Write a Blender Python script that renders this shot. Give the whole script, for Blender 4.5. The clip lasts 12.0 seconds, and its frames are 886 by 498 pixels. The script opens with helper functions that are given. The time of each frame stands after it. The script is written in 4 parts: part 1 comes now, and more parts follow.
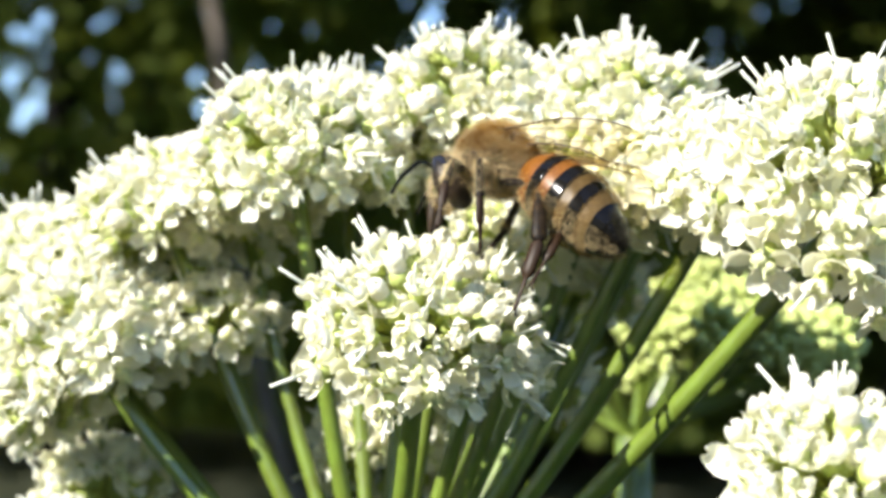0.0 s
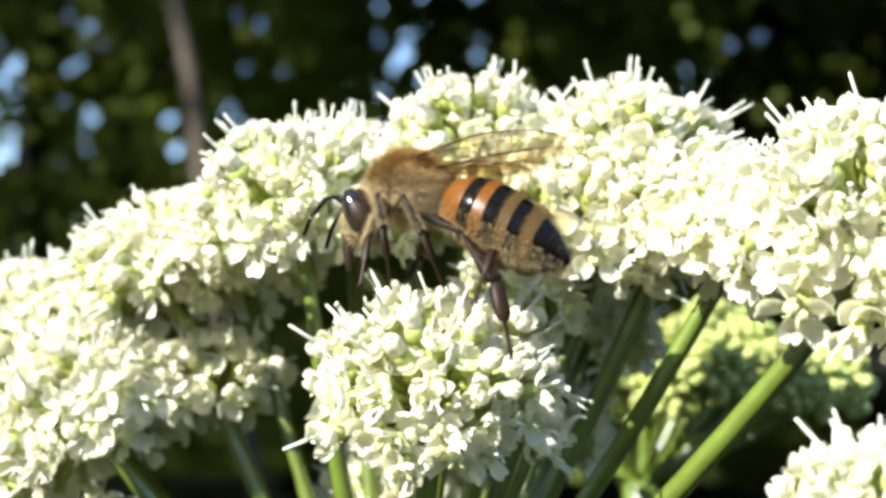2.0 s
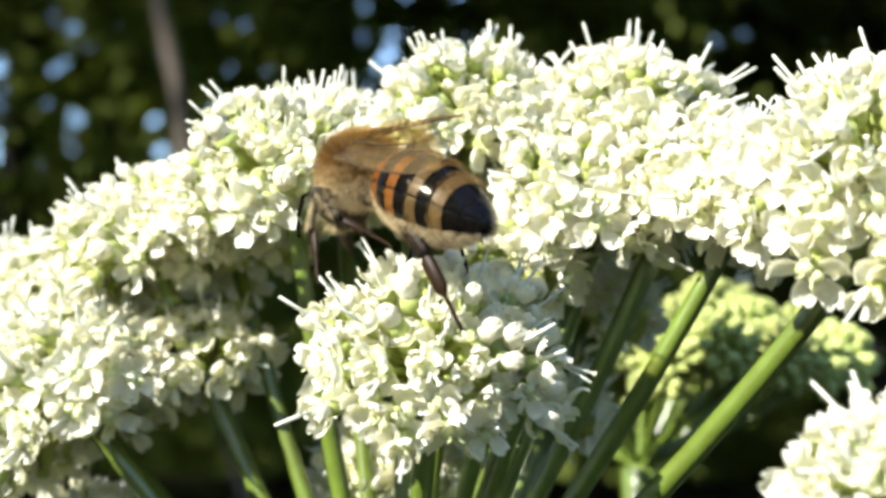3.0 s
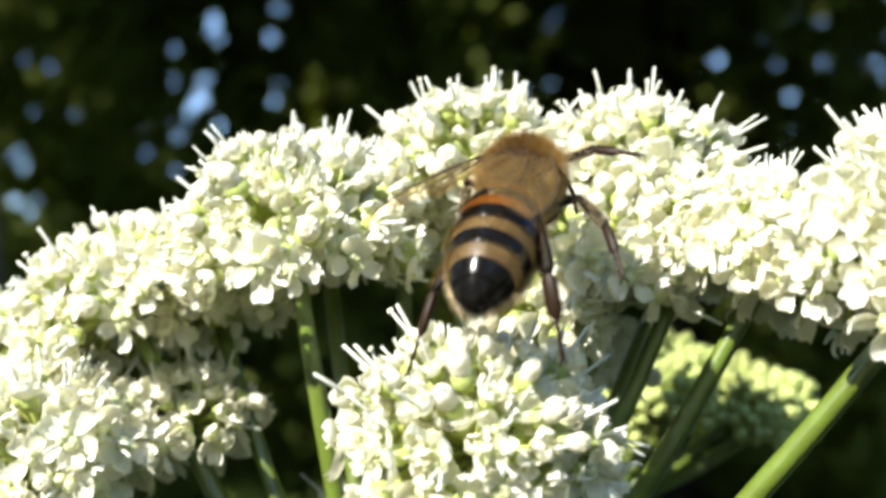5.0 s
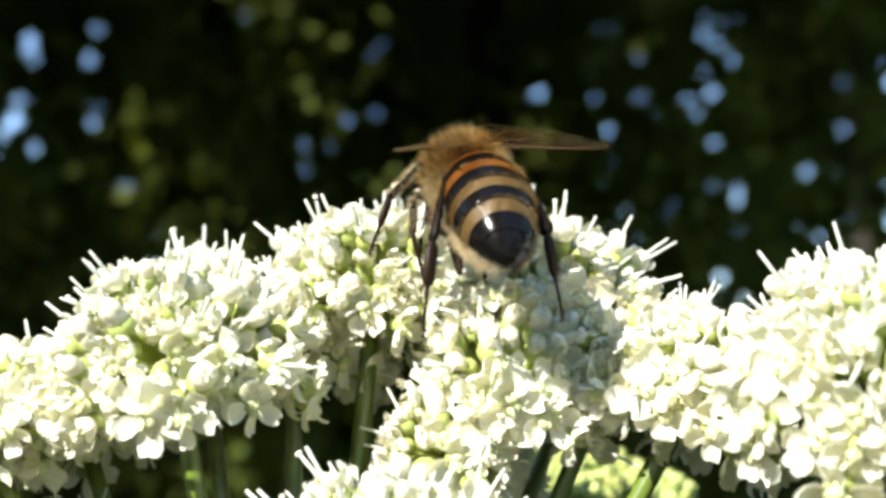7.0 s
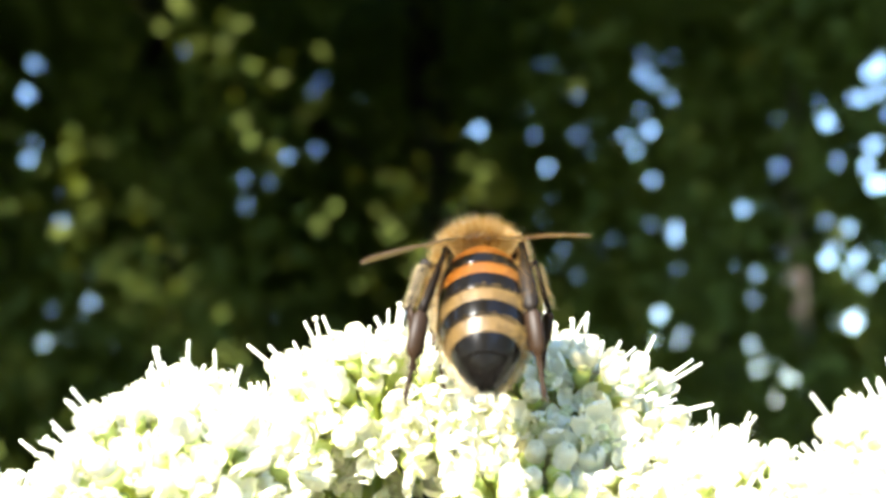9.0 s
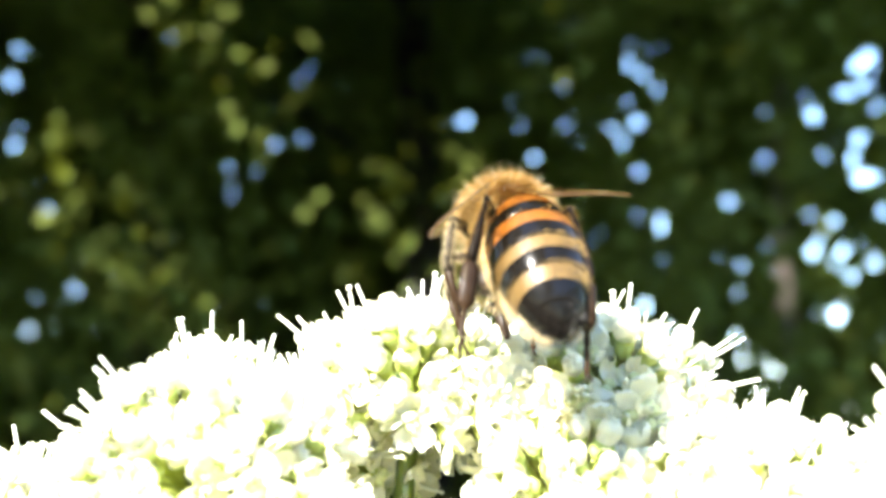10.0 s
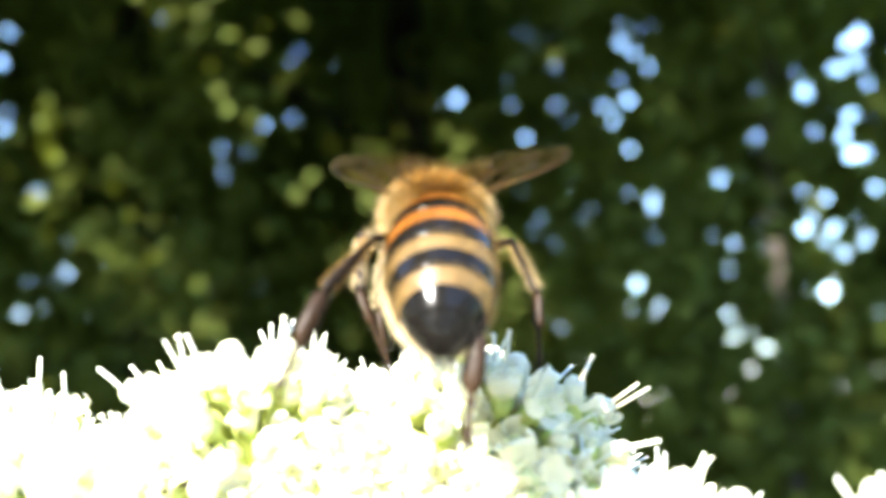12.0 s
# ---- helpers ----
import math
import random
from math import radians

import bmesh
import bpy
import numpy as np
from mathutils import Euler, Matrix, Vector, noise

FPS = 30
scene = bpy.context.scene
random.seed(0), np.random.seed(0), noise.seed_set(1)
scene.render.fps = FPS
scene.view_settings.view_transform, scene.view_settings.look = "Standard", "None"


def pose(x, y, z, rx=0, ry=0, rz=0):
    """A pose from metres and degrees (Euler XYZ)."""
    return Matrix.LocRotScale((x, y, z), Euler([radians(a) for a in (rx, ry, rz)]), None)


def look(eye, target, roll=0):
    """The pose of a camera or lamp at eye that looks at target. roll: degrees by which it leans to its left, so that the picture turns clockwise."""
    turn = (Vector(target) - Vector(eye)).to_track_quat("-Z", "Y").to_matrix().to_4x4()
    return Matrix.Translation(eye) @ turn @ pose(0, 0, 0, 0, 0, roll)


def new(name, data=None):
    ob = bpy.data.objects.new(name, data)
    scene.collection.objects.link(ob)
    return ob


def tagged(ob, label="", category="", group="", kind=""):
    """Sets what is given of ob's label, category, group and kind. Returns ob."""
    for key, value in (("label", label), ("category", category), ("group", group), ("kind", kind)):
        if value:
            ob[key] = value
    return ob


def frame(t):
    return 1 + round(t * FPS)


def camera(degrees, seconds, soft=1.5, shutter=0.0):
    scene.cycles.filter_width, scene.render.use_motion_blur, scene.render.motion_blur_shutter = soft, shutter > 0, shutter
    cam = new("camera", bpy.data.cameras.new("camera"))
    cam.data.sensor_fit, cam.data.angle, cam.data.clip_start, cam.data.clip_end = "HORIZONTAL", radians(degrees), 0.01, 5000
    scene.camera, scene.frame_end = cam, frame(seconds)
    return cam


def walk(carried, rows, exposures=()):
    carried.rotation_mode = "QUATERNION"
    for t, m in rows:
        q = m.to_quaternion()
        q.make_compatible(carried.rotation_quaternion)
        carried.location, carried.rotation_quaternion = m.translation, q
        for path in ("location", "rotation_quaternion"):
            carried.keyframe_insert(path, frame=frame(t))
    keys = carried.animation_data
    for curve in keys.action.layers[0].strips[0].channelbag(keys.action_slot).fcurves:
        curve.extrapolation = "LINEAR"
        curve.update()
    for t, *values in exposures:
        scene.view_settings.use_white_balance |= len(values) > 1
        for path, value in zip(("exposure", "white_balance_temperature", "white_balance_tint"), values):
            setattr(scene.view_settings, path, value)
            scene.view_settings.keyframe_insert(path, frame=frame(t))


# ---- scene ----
Z0 = 1.2            # height of the flower head above the ground
cam = camera(36.0, 12.0, soft=3.2, shutter=0.3)
cam.data.dof.use_dof = True
cam.data.dof.focus_distance = 0.0670
cam.data.dof.aperture_fstop = 55.4 / 1.02
cam.data.dof.aperture_blades = 0

walk(cam, [
    (0, pose(0.01439, -0.08124, Z0 + -0.00518, 92.85, -2.20, 11.64)),
    (0.5, pose(0.01301, -0.08200, Z0 + -0.00392, 93.66, -2.31, 11.58)),
    (1, pose(0.01355, -0.08378, Z0 + -0.00163, 94.05, -2.13, 11.40)),
    (1.5, pose(0.01352, -0.08151, Z0 + -0.00403, 94.66, -1.45, 11.06)),
    (2, pose(0.01194, -0.07933, Z0 + -0.00429, 94.42, -0.94, 10.72)),
    (2.5, pose(0.01050, -0.07867, Z0 + -0.00533, 94.28, -0.75, 10.40)),
    (2.7, pose(0.01099, -0.07793, Z0 + -0.00554, 94.26, -0.58, 10.34)),
    (4.3, pose(0.00339, -0.07368, Z0 + -0.00739, 95.76, 0.20, 7.12)),
    (4.5, pose(0.00057, -0.07446, Z0 + -0.00777, 95.83, 0.26, 5.74)),
    (5, pose(-0.00057, -0.07472, Z0 + -0.00507, 96.33, 0.45, 2.36)),
    (5.5, pose(0.00036, -0.07403, Z0 + -0.00261, 97.11, 0.65, -0.30)),
    (6, pose(-0.00154, -0.07252, Z0 + -0.00185, 96.95, 0.61, -2.95)),
    (6.5, pose(-0.00416, -0.07085, Z0 + -0.00041, 97.14, 0.74, -4.54)),
    (7, pose(-0.00468, -0.07029, Z0 + 0.00099, 97.40, 0.90, -5.08)),
    (7.5, pose(-0.00772, -0.06972, Z0 + 0.00109, 97.65, 0.90, -5.60)),
    (7.7, pose(-0.00698, -0.06802, Z0 + 0.00393, 98.20, 1.69, -5.43)),
    (9.3, pose(-0.00773, -0.06490, Z0 + 0.00638, 98.87, 1.18, -7.99)),
    (9.5, pose(-0.00759, -0.06463, Z0 + 0.00654, 98.67, 1.21, -8.17)),
    (10, pose(-0.00983, -0.06220, Z0 + 0.00551, 98.44, 0.91, -8.25)),
    (10.5, pose(-0.00920, -0.06046, Z0 + 0.00514, 98.24, 0.71, -8.28)),
    (11, pose(-0.00538, -0.05910, Z0 + 0.00666, 98.07, 1.03, -8.32)),
    (11.5, pose(-0.00574, -0.05795, Z0 + 0.00904, 97.80, 1.67, -8.35)),
    (12, pose(-0.00257, -0.05403, Z0 + 0.00925, 97.57, 1.38, -8.49)),
], exposures=[(0, 1.62), (2.7, 1.55), (4.3, 1.44), (7.7, 1.44), (9.3, 2.9), (12, 3.15)])

# ---- light ----
SUN = Vector((-0.52, -0.62, 0.58)).normalized()
sky = bpy.data.worlds.new("sky")
scene.world = sky
sky.use_nodes = True
sky_nodes = sky.node_tree.nodes
tex = sky_nodes.new("ShaderNodeTexSky")
tex.sky_type = "NISHITA"
tex.sun_disc = False
tex.dust_density = 0.2
tex.ozone_density = 3.4
tex.sun_elevation = math.asin(SUN.z)
tex.sun_rotation = math.atan2(SUN.x, SUN.y)
sky.node_tree.links.new(tex.outputs["Color"], sky_nodes["Background"].inputs["Color"])
sky_nodes["Background"].inputs["Strength"].default_value = 0.15
sun = new("sun", bpy.data.lights.new("sun", "SUN"))
sun.data.energy = 4.4
sun.data.angle = radians(0.55)
sun.data.color = (1.0, 0.965, 0.91)
sun.matrix_world = look(SUN * 50, (0, 0, 0))


# ---- materials ----
def material(name, colour, rough=0.6, vary=0.15, grain=2000.0, coarse=200.0, bump=0.0, through_light=0.0,
             through_colour=None, gloss=0.5, hue=0.0, per_object=False, islands=False, coat=0.0):
    """A surface with grain at two scales, a little relief, and light passing through it where it is thin."""
    mat = bpy.data.materials.new(name)
    mat.use_nodes = True
    n, link = mat.node_tree.nodes, mat.node_tree.links
    bsdf = n["Principled BSDF"]
    bsdf.inputs["Roughness"].default_value = rough
    bsdf.inputs["Specular IOR Level"].default_value = gloss
    bsdf.inputs["Coat Weight"].default_value = coat
    where = n.new("ShaderNodeTexCoord")
    fine = n.new("ShaderNodeTexNoise")
    fine.inputs["Scale"].default_value = grain
    fine.inputs["Detail"].default_value = 3
    broad = n.new("ShaderNodeTexNoise")
    broad.inputs["Scale"].default_value = coarse
    link.new(where.outputs["Object"], fine.inputs["Vector"])
    link.new(where.outputs["Object"], broad.inputs["Vector"])
    add = n.new("ShaderNodeMath")
    add.operation = "ADD"
    link.new(fine.outputs["Fac"], add.inputs[0])
    link.new(broad.outputs["Fac"], add.inputs[1])
    last = add.outputs[0]
    if per_object or islands:
        pick = n.new("ShaderNodeObjectInfo" if per_object else "ShaderNodeNewGeometry")
        more = n.new("ShaderNodeMath")
        more.operation = "MULTIPLY_ADD"
        link.new(pick.outputs["Random" if per_object else "Random Per Island"], more.inputs[0])
        more.inputs[1].default_value = 0.9
        link.new(last, more.inputs[2])
        last = more.outputs[0]
    span = n.new("ShaderNodeMapRange")
    span.inputs["From Min"].default_value = 0.55
    span.inputs["From Max"].default_value = 2.0 if (per_object or islands) else 1.45
    link.new(last, span.inputs["Value"])
    ramp = n.new("ShaderNodeMix")
    ramp.data_type = "RGBA"
    c = Vector(colour)
    dark, light = c * (1 - vary), c * (1 + vary)
    ramp.inputs["A"].default_value = (dark[0] * (1 + hue), dark[1], dark[2] * (1 - hue), 1)
    ramp.inputs["B"].default_value = (min(light[0] * (1 - hue), 0.95), min(light[1], 0.95), min(light[2] * (1 + hue), 0.95), 1)
    link.new(span.outputs["Result"], ramp.inputs["Factor"])
    link.new(ramp.outputs["Result"], bsdf.inputs["Base Color"])
    if bump:
        relief = n.new("ShaderNodeBump")
        relief.inputs["Strength"].default_value = 0.6
        relief.inputs["Distance"].default_value = bump
        link.new(fine.outputs["Fac"], relief.inputs["Height"])
        link.new(relief.outputs["Normal"], bsdf.inputs["Normal"])
    if through_light:
        thin = n.new("ShaderNodeBsdfTranslucent")
        if through_colour:
            thin.inputs["Color"].default_value = (*through_colour, 1)
        else:
            link.new(ramp.outputs["Result"], thin.inputs["Color"])
        mix = n.new("ShaderNodeMixShader")
        mix.inputs["Fac"].default_value = through_light
        link.new(bsdf.outputs["BSDF"], mix.inputs[1])
        link.new(thin.outputs["BSDF"], mix.inputs[2])
        link.new(mix.outputs["Shader"], n["Material Output"].inputs["Surface"])
    return mat


PETAL = material("petal_white", (0.89, 0.87, 0.745), 0.5, 0.05, 1500, 300, 0.00003, 0.40, (0.86, 0.83, 0.58), gloss=0.4, per_object=True)
STAMEN = material("stamen_white", (0.82, 0.83, 0.74), 0.5, 0.05, 3000, 300, 0, 0.35, gloss=0.4)
ANTHER = material("anther_cream", (0.74, 0.72, 0.55), 0.7, 0.12, 4000, 500, 0.00003)
DISC = material("flower_disc_cream", (0.74, 0.76, 0.44), 0.35, 0.12, 2500, 300, 0.00002, 0.25, gloss=0.5)
OVARY = material("ovary_green", (0.48, 0.55, 0.17), 0.35, 0.18, 1200, 250, 0.00005, 0.25, gloss=0.5, per_object=True)
YOUNG = material("young_bud_green", (0.44, 0.48, 0.15), 0.5, 0.25, 1200, 250, 0.00005, 0.15, per_object=True, hue=0.06)
STALK = material("stalk_green", (0.130, 0.180, 0.022), 0.30, 0.35, 900, 120, 0.00004, 0.08, gloss=0.9, hue=0.1, coat=0.5)
PEDICEL = material("pedicel_pale_green", (0.54, 0.59, 0.17), 0.4, 0.15, 900, 200, 0, 0.3)
HAIR = material("golden_hair", (0.35, 0.20, 0.052), 0.6, 0.3, 900, 400, 0, 0.25, gloss=0.3, islands=True, hue=0.03)
PALE_HAIR = material("pale_hair", (0.68, 0.56, 0.33), 0.55, 0.2, 900, 400, 0, 0.4, gloss=0.4, islands=True)
TAN_HAIR = material("tan_hair", (0.215, 0.138, 0.044), 0.55, 0.25, 900, 400, 0, 0.3, gloss=0.4, islands=True)
DARK_HAIR = material("dark_hair", (0.014, 0.010, 0.007), 0.5, 0.3, 900, 400, 0, 0.1, islands=True)
CHITIN = material("black_chitin", (0.0045, 0.0036, 0.0028), 0.17, 0.35, 6000, 700, 0.000002, gloss=0.2)
BROWN = material("brown_chitin", (0.030, 0.019, 0.011), 0.5, 0.35, 5000, 700, 0.000002, gloss=0.25)
ORANGE = material("orange_chitin", (0.150, 0.053, 0.007), 0.36, 0.45, 5000, 500, 0.000002, 0.06, gloss=0.32)
TAN = material("tan_chitin", (0.140, 0.084, 0.026), 0.42, 0.25, 5000, 600, 0.00002, gloss=0.45)
LEG = material("dark_leg", (0.009, 0.006, 0.004), 0.5, 0.35, 5000, 700, 0.000004, gloss=0.1)
FOOT = material("reddish_leg", (0.024, 0.0115, 0.004), 0.5, 0.35, 5000, 700, 0.000004, 0.2, gloss=0.25)
EYE = material("eye_black", (0.012, 0.009, 0.008), 0.16, 0.3, 9000, 900, 0.000001, gloss=0.7)
VEIN = material("wing_vein_brown", (0.06, 0.035, 0.016), 0.4, 0.2, 3000, 400)
# dark bark, taken near black: the wood's shade is in its colour
BARK = material("bark_shade_dark", (0.009, 0.007, 0.006), 0.9, 0.4, 22, 3, 0.02)
PALE_BARK = material("bark_pale", (0.10, 0.08, 0.06), 0.9, 0.3, 22, 3, 0.02)
LEAF = material("leaf_green", (0.127, 0.150, 0.029), 0.65, 0.4, 14, 0.9, 0, 0.4, (0.18, 0.215, 0.02), gloss=0.12, islands=True, hue=0.12)
SOIL = material("woodland_ground", (0.055, 0.060, 0.024), 0.95, 0.5, 9, 0.6, 0.03)


def wing_material():
    mat = bpy.data.materials.new("wing_membrane")
    mat.use_nodes = True
    n, link = mat.node_tree.nodes, mat.node_tree.links
    bsdf = n["Principled BSDF"]
    bsdf.inputs["Base Color"].default_value = (0.55, 0.40, 0.18, 1)
    bsdf.inputs["Roughness"].default_value = 0.22
    bsdf.inputs["Specular IOR Level"].default_value = 0.8
    grain = n.new("ShaderNodeTexNoise")
    grain.inputs["Scale"].default_value = 1600
    relief = n.new("ShaderNodeBump")
    relief.inputs["Distance"].default_value = 0.00012
    relief.inputs["Strength"].default_value = 0.5
    link.new(grain.outputs["Fac"], relief.inputs["Height"])
    link.new(relief.outputs["Normal"], bsdf.inputs["Normal"])
    clear = n.new("ShaderNodeBsdfTransparent")
    clear.inputs["Color"].default_value = (0.95, 0.91, 0.82, 1)
    mix = n.new("ShaderNodeMixShader")
    mix.inputs["Fac"].default_value = 0.068
    link.new(clear.outputs["BSDF"], mix.inputs[1])
    link.new(bsdf.outputs["BSDF"], mix.inputs[2])
    link.new(mix.outputs["Shader"], n["Material Output"].inputs["Surface"])
    return mat


WING = wing_material()


# ---- mesh helpers ----
class Build:
    """Gathers vertices and faces of one mesh, each face with the number of its material."""

    def __init__(self):
        self.verts, self.faces, self.mats = [], [], []

    def grid(self, rows, closed=False, mat=0, mats=None):
        """Rows of points, joined to a sheet; closed: each row is a ring."""
        start, wide = len(self.verts), len(rows[0])
        for row in rows:
            self.verts.extend(tuple(p) for p in row)
        for i in range(len(rows) - 1):
            for j in range(wide if closed else wide - 1):
                k = (j + 1) % wide
                self.faces.append((start + i * wide + j, start + i * wide + k, start + (i + 1) * wide + k, start + (i + 1) * wide + j))
                self.mats.append(mats[i] if mats else mat)

    def tube(self, points, radii, sides=6, mat=0, ridge=0.0, flat=1.0):
        """A tube along points with one radius each; ridge: depth of its furrows; flat: its thickness against its width."""
        points = [Vector(p) for p in points]
        rows, side = [], None
        for i, p in enumerate(points):
            way = (points[min(i + 1, len(points) - 1)] - points[max(i - 1, 0)]).normalized()
            if side is None:
                side = way.orthogonal().normalized()
            side = (side - way * side.dot(way)).normalized()
            other = way.cross(side)
            r = radii[i]
            rows.append([p + (side * math.cos(a) + other * (math.sin(a) * flat)) * (r * (1 - ridge * (j % 2)))
                         for j, a in enumerate(2 * math.pi * q / sides for q in range(sides))])
        self.grid(rows, True, mat)
        base = len(self.verts)
        self.verts.append(tuple(points[-1] + (points[-1] - points[-2]).normalized() * radii[-1] * 0.5))
        for j in range(sides):
            self.faces.append((base - sides + j, base - sides + (j + 1) % sides, base))
            self.mats.append(mat)

    def ball(self, centre, radii, turn=None, mat=0, rings=6, sides=8, rough=0.0, rnd=None):
        rows = []
        for i in range(rings + 1):
            a = math.pi * i / rings
            row = []
            for j in range(sides):
                b = 2 * math.pi * j / sides
                p = Vector((math.sin(a) * math.cos(b) * radii[0], math.sin(a) * math.sin(b) * radii[1], math.cos(a) * radii[2]))
                if rough and rnd and 0 < i < rings:
                    p *= 1 + rnd.uniform(-rough, rough)
                row.append(Vector(centre) + (turn @ p if turn else p))
            rows.append(row)
        self.grid(rows, True, mat)

    def add(self, other, m):
        start = len(self.verts)
        self.verts.extend(tuple(m @ Vector(v)) for v in other.verts)
        self.faces.extend(tuple(start + q for q in f) for f in other.faces)
        self.mats.extend(other.mats)

    def mesh(self, name, materials, smooth=True):
        data = bpy.data.meshes.new(name)
        data.from_pydata(self.verts, [], self.faces)
        for m in materials:
            data.materials.append(m)
        data.polygons.foreach_set("material_index", self.mats)
        data.polygons.foreach_set("use_smooth", [smooth] * len(self.faces))
        data.update()
        return data


def part(name, build, materials, parent, label="", smooth=True, kind=""):
    data = build if isinstance(build, bpy.types.Mesh) else build.mesh(name, materials, smooth)
    ob = new(name, data)
    ob.parent = parent
    return tagged(ob, label, kind=kind)


def spread(direction, angle, around):
    """A direction at an angle from another, turned around it."""
    direction = Vector(direction).normalized()
    side = direction.orthogonal().normalized()
    other = direction.cross(side)
    return direction * math.cos(angle) + (side * math.cos(around) + other * math.sin(around)) * math.sin(angle)


def turn_to(way, spin=0.0):
    """The turn that brings +z to a direction."""
    return Vector(way).to_track_quat("Z", "Y").to_matrix().to_4x4() @ Matrix.Rotation(spin, 4, "Z")


# ---- ground and woods ----
EYE_AT = Vector((0, -0.075, Z0))


def ground():
    b, rnd = Build(), random.Random(3)
    steps = [0, 0.5, 1, 2, 3, 4.5, 6, 8, 10, 13, 17, 24, 40, 90, 250, 900]
    line = [-s for s in reversed(steps[1:])] + steps
    b.grid([[(x, y, (noise.noise((x * 0.35, y * 0.35, 4)) * 0.09 if abs(x) + abs(y) < 60 else 0)) for x in line] for y in line])
    return tagged(new("ground", b.mesh("ground", [SOIL])), "shaded woodland ground with moss and leaf litter", "ground", kind="structure")


# Openings between the leaves, as azimuth, height angle and radius in degrees.
GAPS_WEST = [(-28.6, 9.8, 0.86), (-27.9, 9.7, 0.51), (-29.4, 8.6, 0.42), (-28.1, 7.7, 0.58), (-28.8, 7.6, 0.42), (-28.4, 11.2, 0.27),
             (-25.4, 9.4, 0.24), (-26.3, 11.4, 0.14), (-26.5, 9.9, 0.14), (-22.3, 9.5, 0.24), (-19.7, 9.9, 0.34), (-20.1, 7.8, 0.34),
             (-22, 8.2, 0.24), (-19.2, 7.8, 0.2), (-22, 6.5, 0.14), (-21.3, 13, 0.17), (-18.7, 13.4, 0.14), (-17.6, 11.6, 0.17),
             (-19.3, 11.7, 0.14)]
GAPS_NEAR_WEST = [(-13.9, 13.2, 0.2), (-12.3, 12.8, 0.37), (-12.5, 13.3, 0.27), (-13.8, 11.1, 0.41), (-14.8, 11.3, 0.17),
                  (-12.9, 11.8, 0.24), (-11.5, 13.7, 0.17), (-11.7, 11.4, 0.2), (-25.7, 13, 0.14), (-23.9, 13.2, 0.1), (-29.4, 11.8, 0.2),
                  (-27.1, 10.4, 0.15), (-25.2, 6.2, 0.1), (-27.2, 7, 0.14), (-12.5, 15.8, 0.58), (-14, 14.8, 0.45), (-14, 13.2, 0.45),
                  (-12.7, 12.2, 0.24), (-12, 14.7, 0.31), (-14.7, 10.2, 0.2), (-13.8, 9.5, 0.31)]
GAPS_MID = [(-9.3, 12.4, 0.2), (-7.7, 13.8, 0.09), (0.4, 11.7, 0.06), (-0.6, 11.1, 0.06), (-9.7, 14.7, 0.14), (-7.1, 16, 0.1), (2.3, 15.6, 0.09),
            (9.4, 13.9, 0.27), (1.1, 14, 0.06), (2.5, 16, 0.06), (-0.6, 11.8, 0.06), (-0.3, 14.5, 0.09), (1.1, 14.2, 0.1), (2.3, 13.1, 0.12),
            (1.2, 12.8, 0.1), (-9.5, 16.4, 0.14), (-9.6, 15.1, 0.17), (9.3, 13.8, 0.27), (11.2, 14.7, 0.06), (-6.9, 6.8, 0.14), (-5.3, 7.3, 0.15),
            (-6.8, 5.4, 0.15), (-7.7, 5.3, 0.12), (-5.5, 5.9, 0.12), (-8.7, 5.1, 0.15), (-6.9, 7.9, 0.09), (-0.3, 11.8, 0.12), (2.4, 13.2, 0.09),
            (2, 14.4, 0.1)]
GAPS_EAST_HIGH = [(21.8, 13.4, 0.14), (13.6, 15, 0.09), (13.4, 15.5, 0.1), (13.7, 13.5, 0.15), (14.2, 12.9, 0.1), (16.3, 16, 0.15),
                  (17, 15.3, 0.1), (17.6, 14.9, 0.12), (16.4, 14.5, 0.12), (16.6, 13.5, 0.17), (15.7, 13.3, 0.1), (16.1, 12.7, 0.12),
                  (16.6, 11.5, 0.15), (21.9, 13.5, 0.14), (21.9, 11.6, 0.2), (23.5, 14.2, 0.1), (24, 13.1, 0.31), (25.2, 14.1, 0.24),
                  (26.3, 14, 0.51), (26, 12.2, 0.34), (25.7, 15.2, 0.17), (24.2, 11.7, 0.1), (25.3, 11.4, 0.2), (17.9, 17.3, 0.09),
                  (12.3, 12.2, 0.14), (26.3, 15.4, 0.24), (25.3, 13.9, 0.2)]
GAPS_EAST_LOW = [(17.5, 9.1, 0.12), (17.6, 7.8, 0.12), (25.9, 10.4, 0.41), (20.4, 10.1, 0.1), (24, 8.7, 0.48), (24.2, 7.8, 0.48), (25.9, 7.7, 0.37),
                 (22.2, 7, 0.2), (20.6, 7.5, 0.15), (20.5, 6.3, 0.19), (20.4, 4.7, 0.2), (20.6, 3.5, 0.14), (24.4, 5.2, 0.29), (25, 6.8, 0.24),
                 (26.5, 9.2, 0.24), (22.5, 5.8, 0.12), (16.5, 9.7, 0.14), (17.5, 9.6, 0.14), (16.7, 5.9, 0.12), (17.5, 4.9, 0.17), (16.3, 4.9, 0.1),
                 (22.3, 2.6, 0.15), (21.2, 2.3, 0.1), (13.4, 7.7, 0.1), (20.3, 10, 0.1)]
SCATTER = random.Random(8)
GAPS_SMALL = [(SCATTER.uniform(*span), SCATTER.uniform(low, 17), SCATTER.uniform(0.02, 0.1)) for span, low, count in
              (((-31, -8), 8, 16), ((17, 28), 1, 34), ((-8, 8), 3, 4)) for _ in range(count)]
GAPS_BROKEN = []
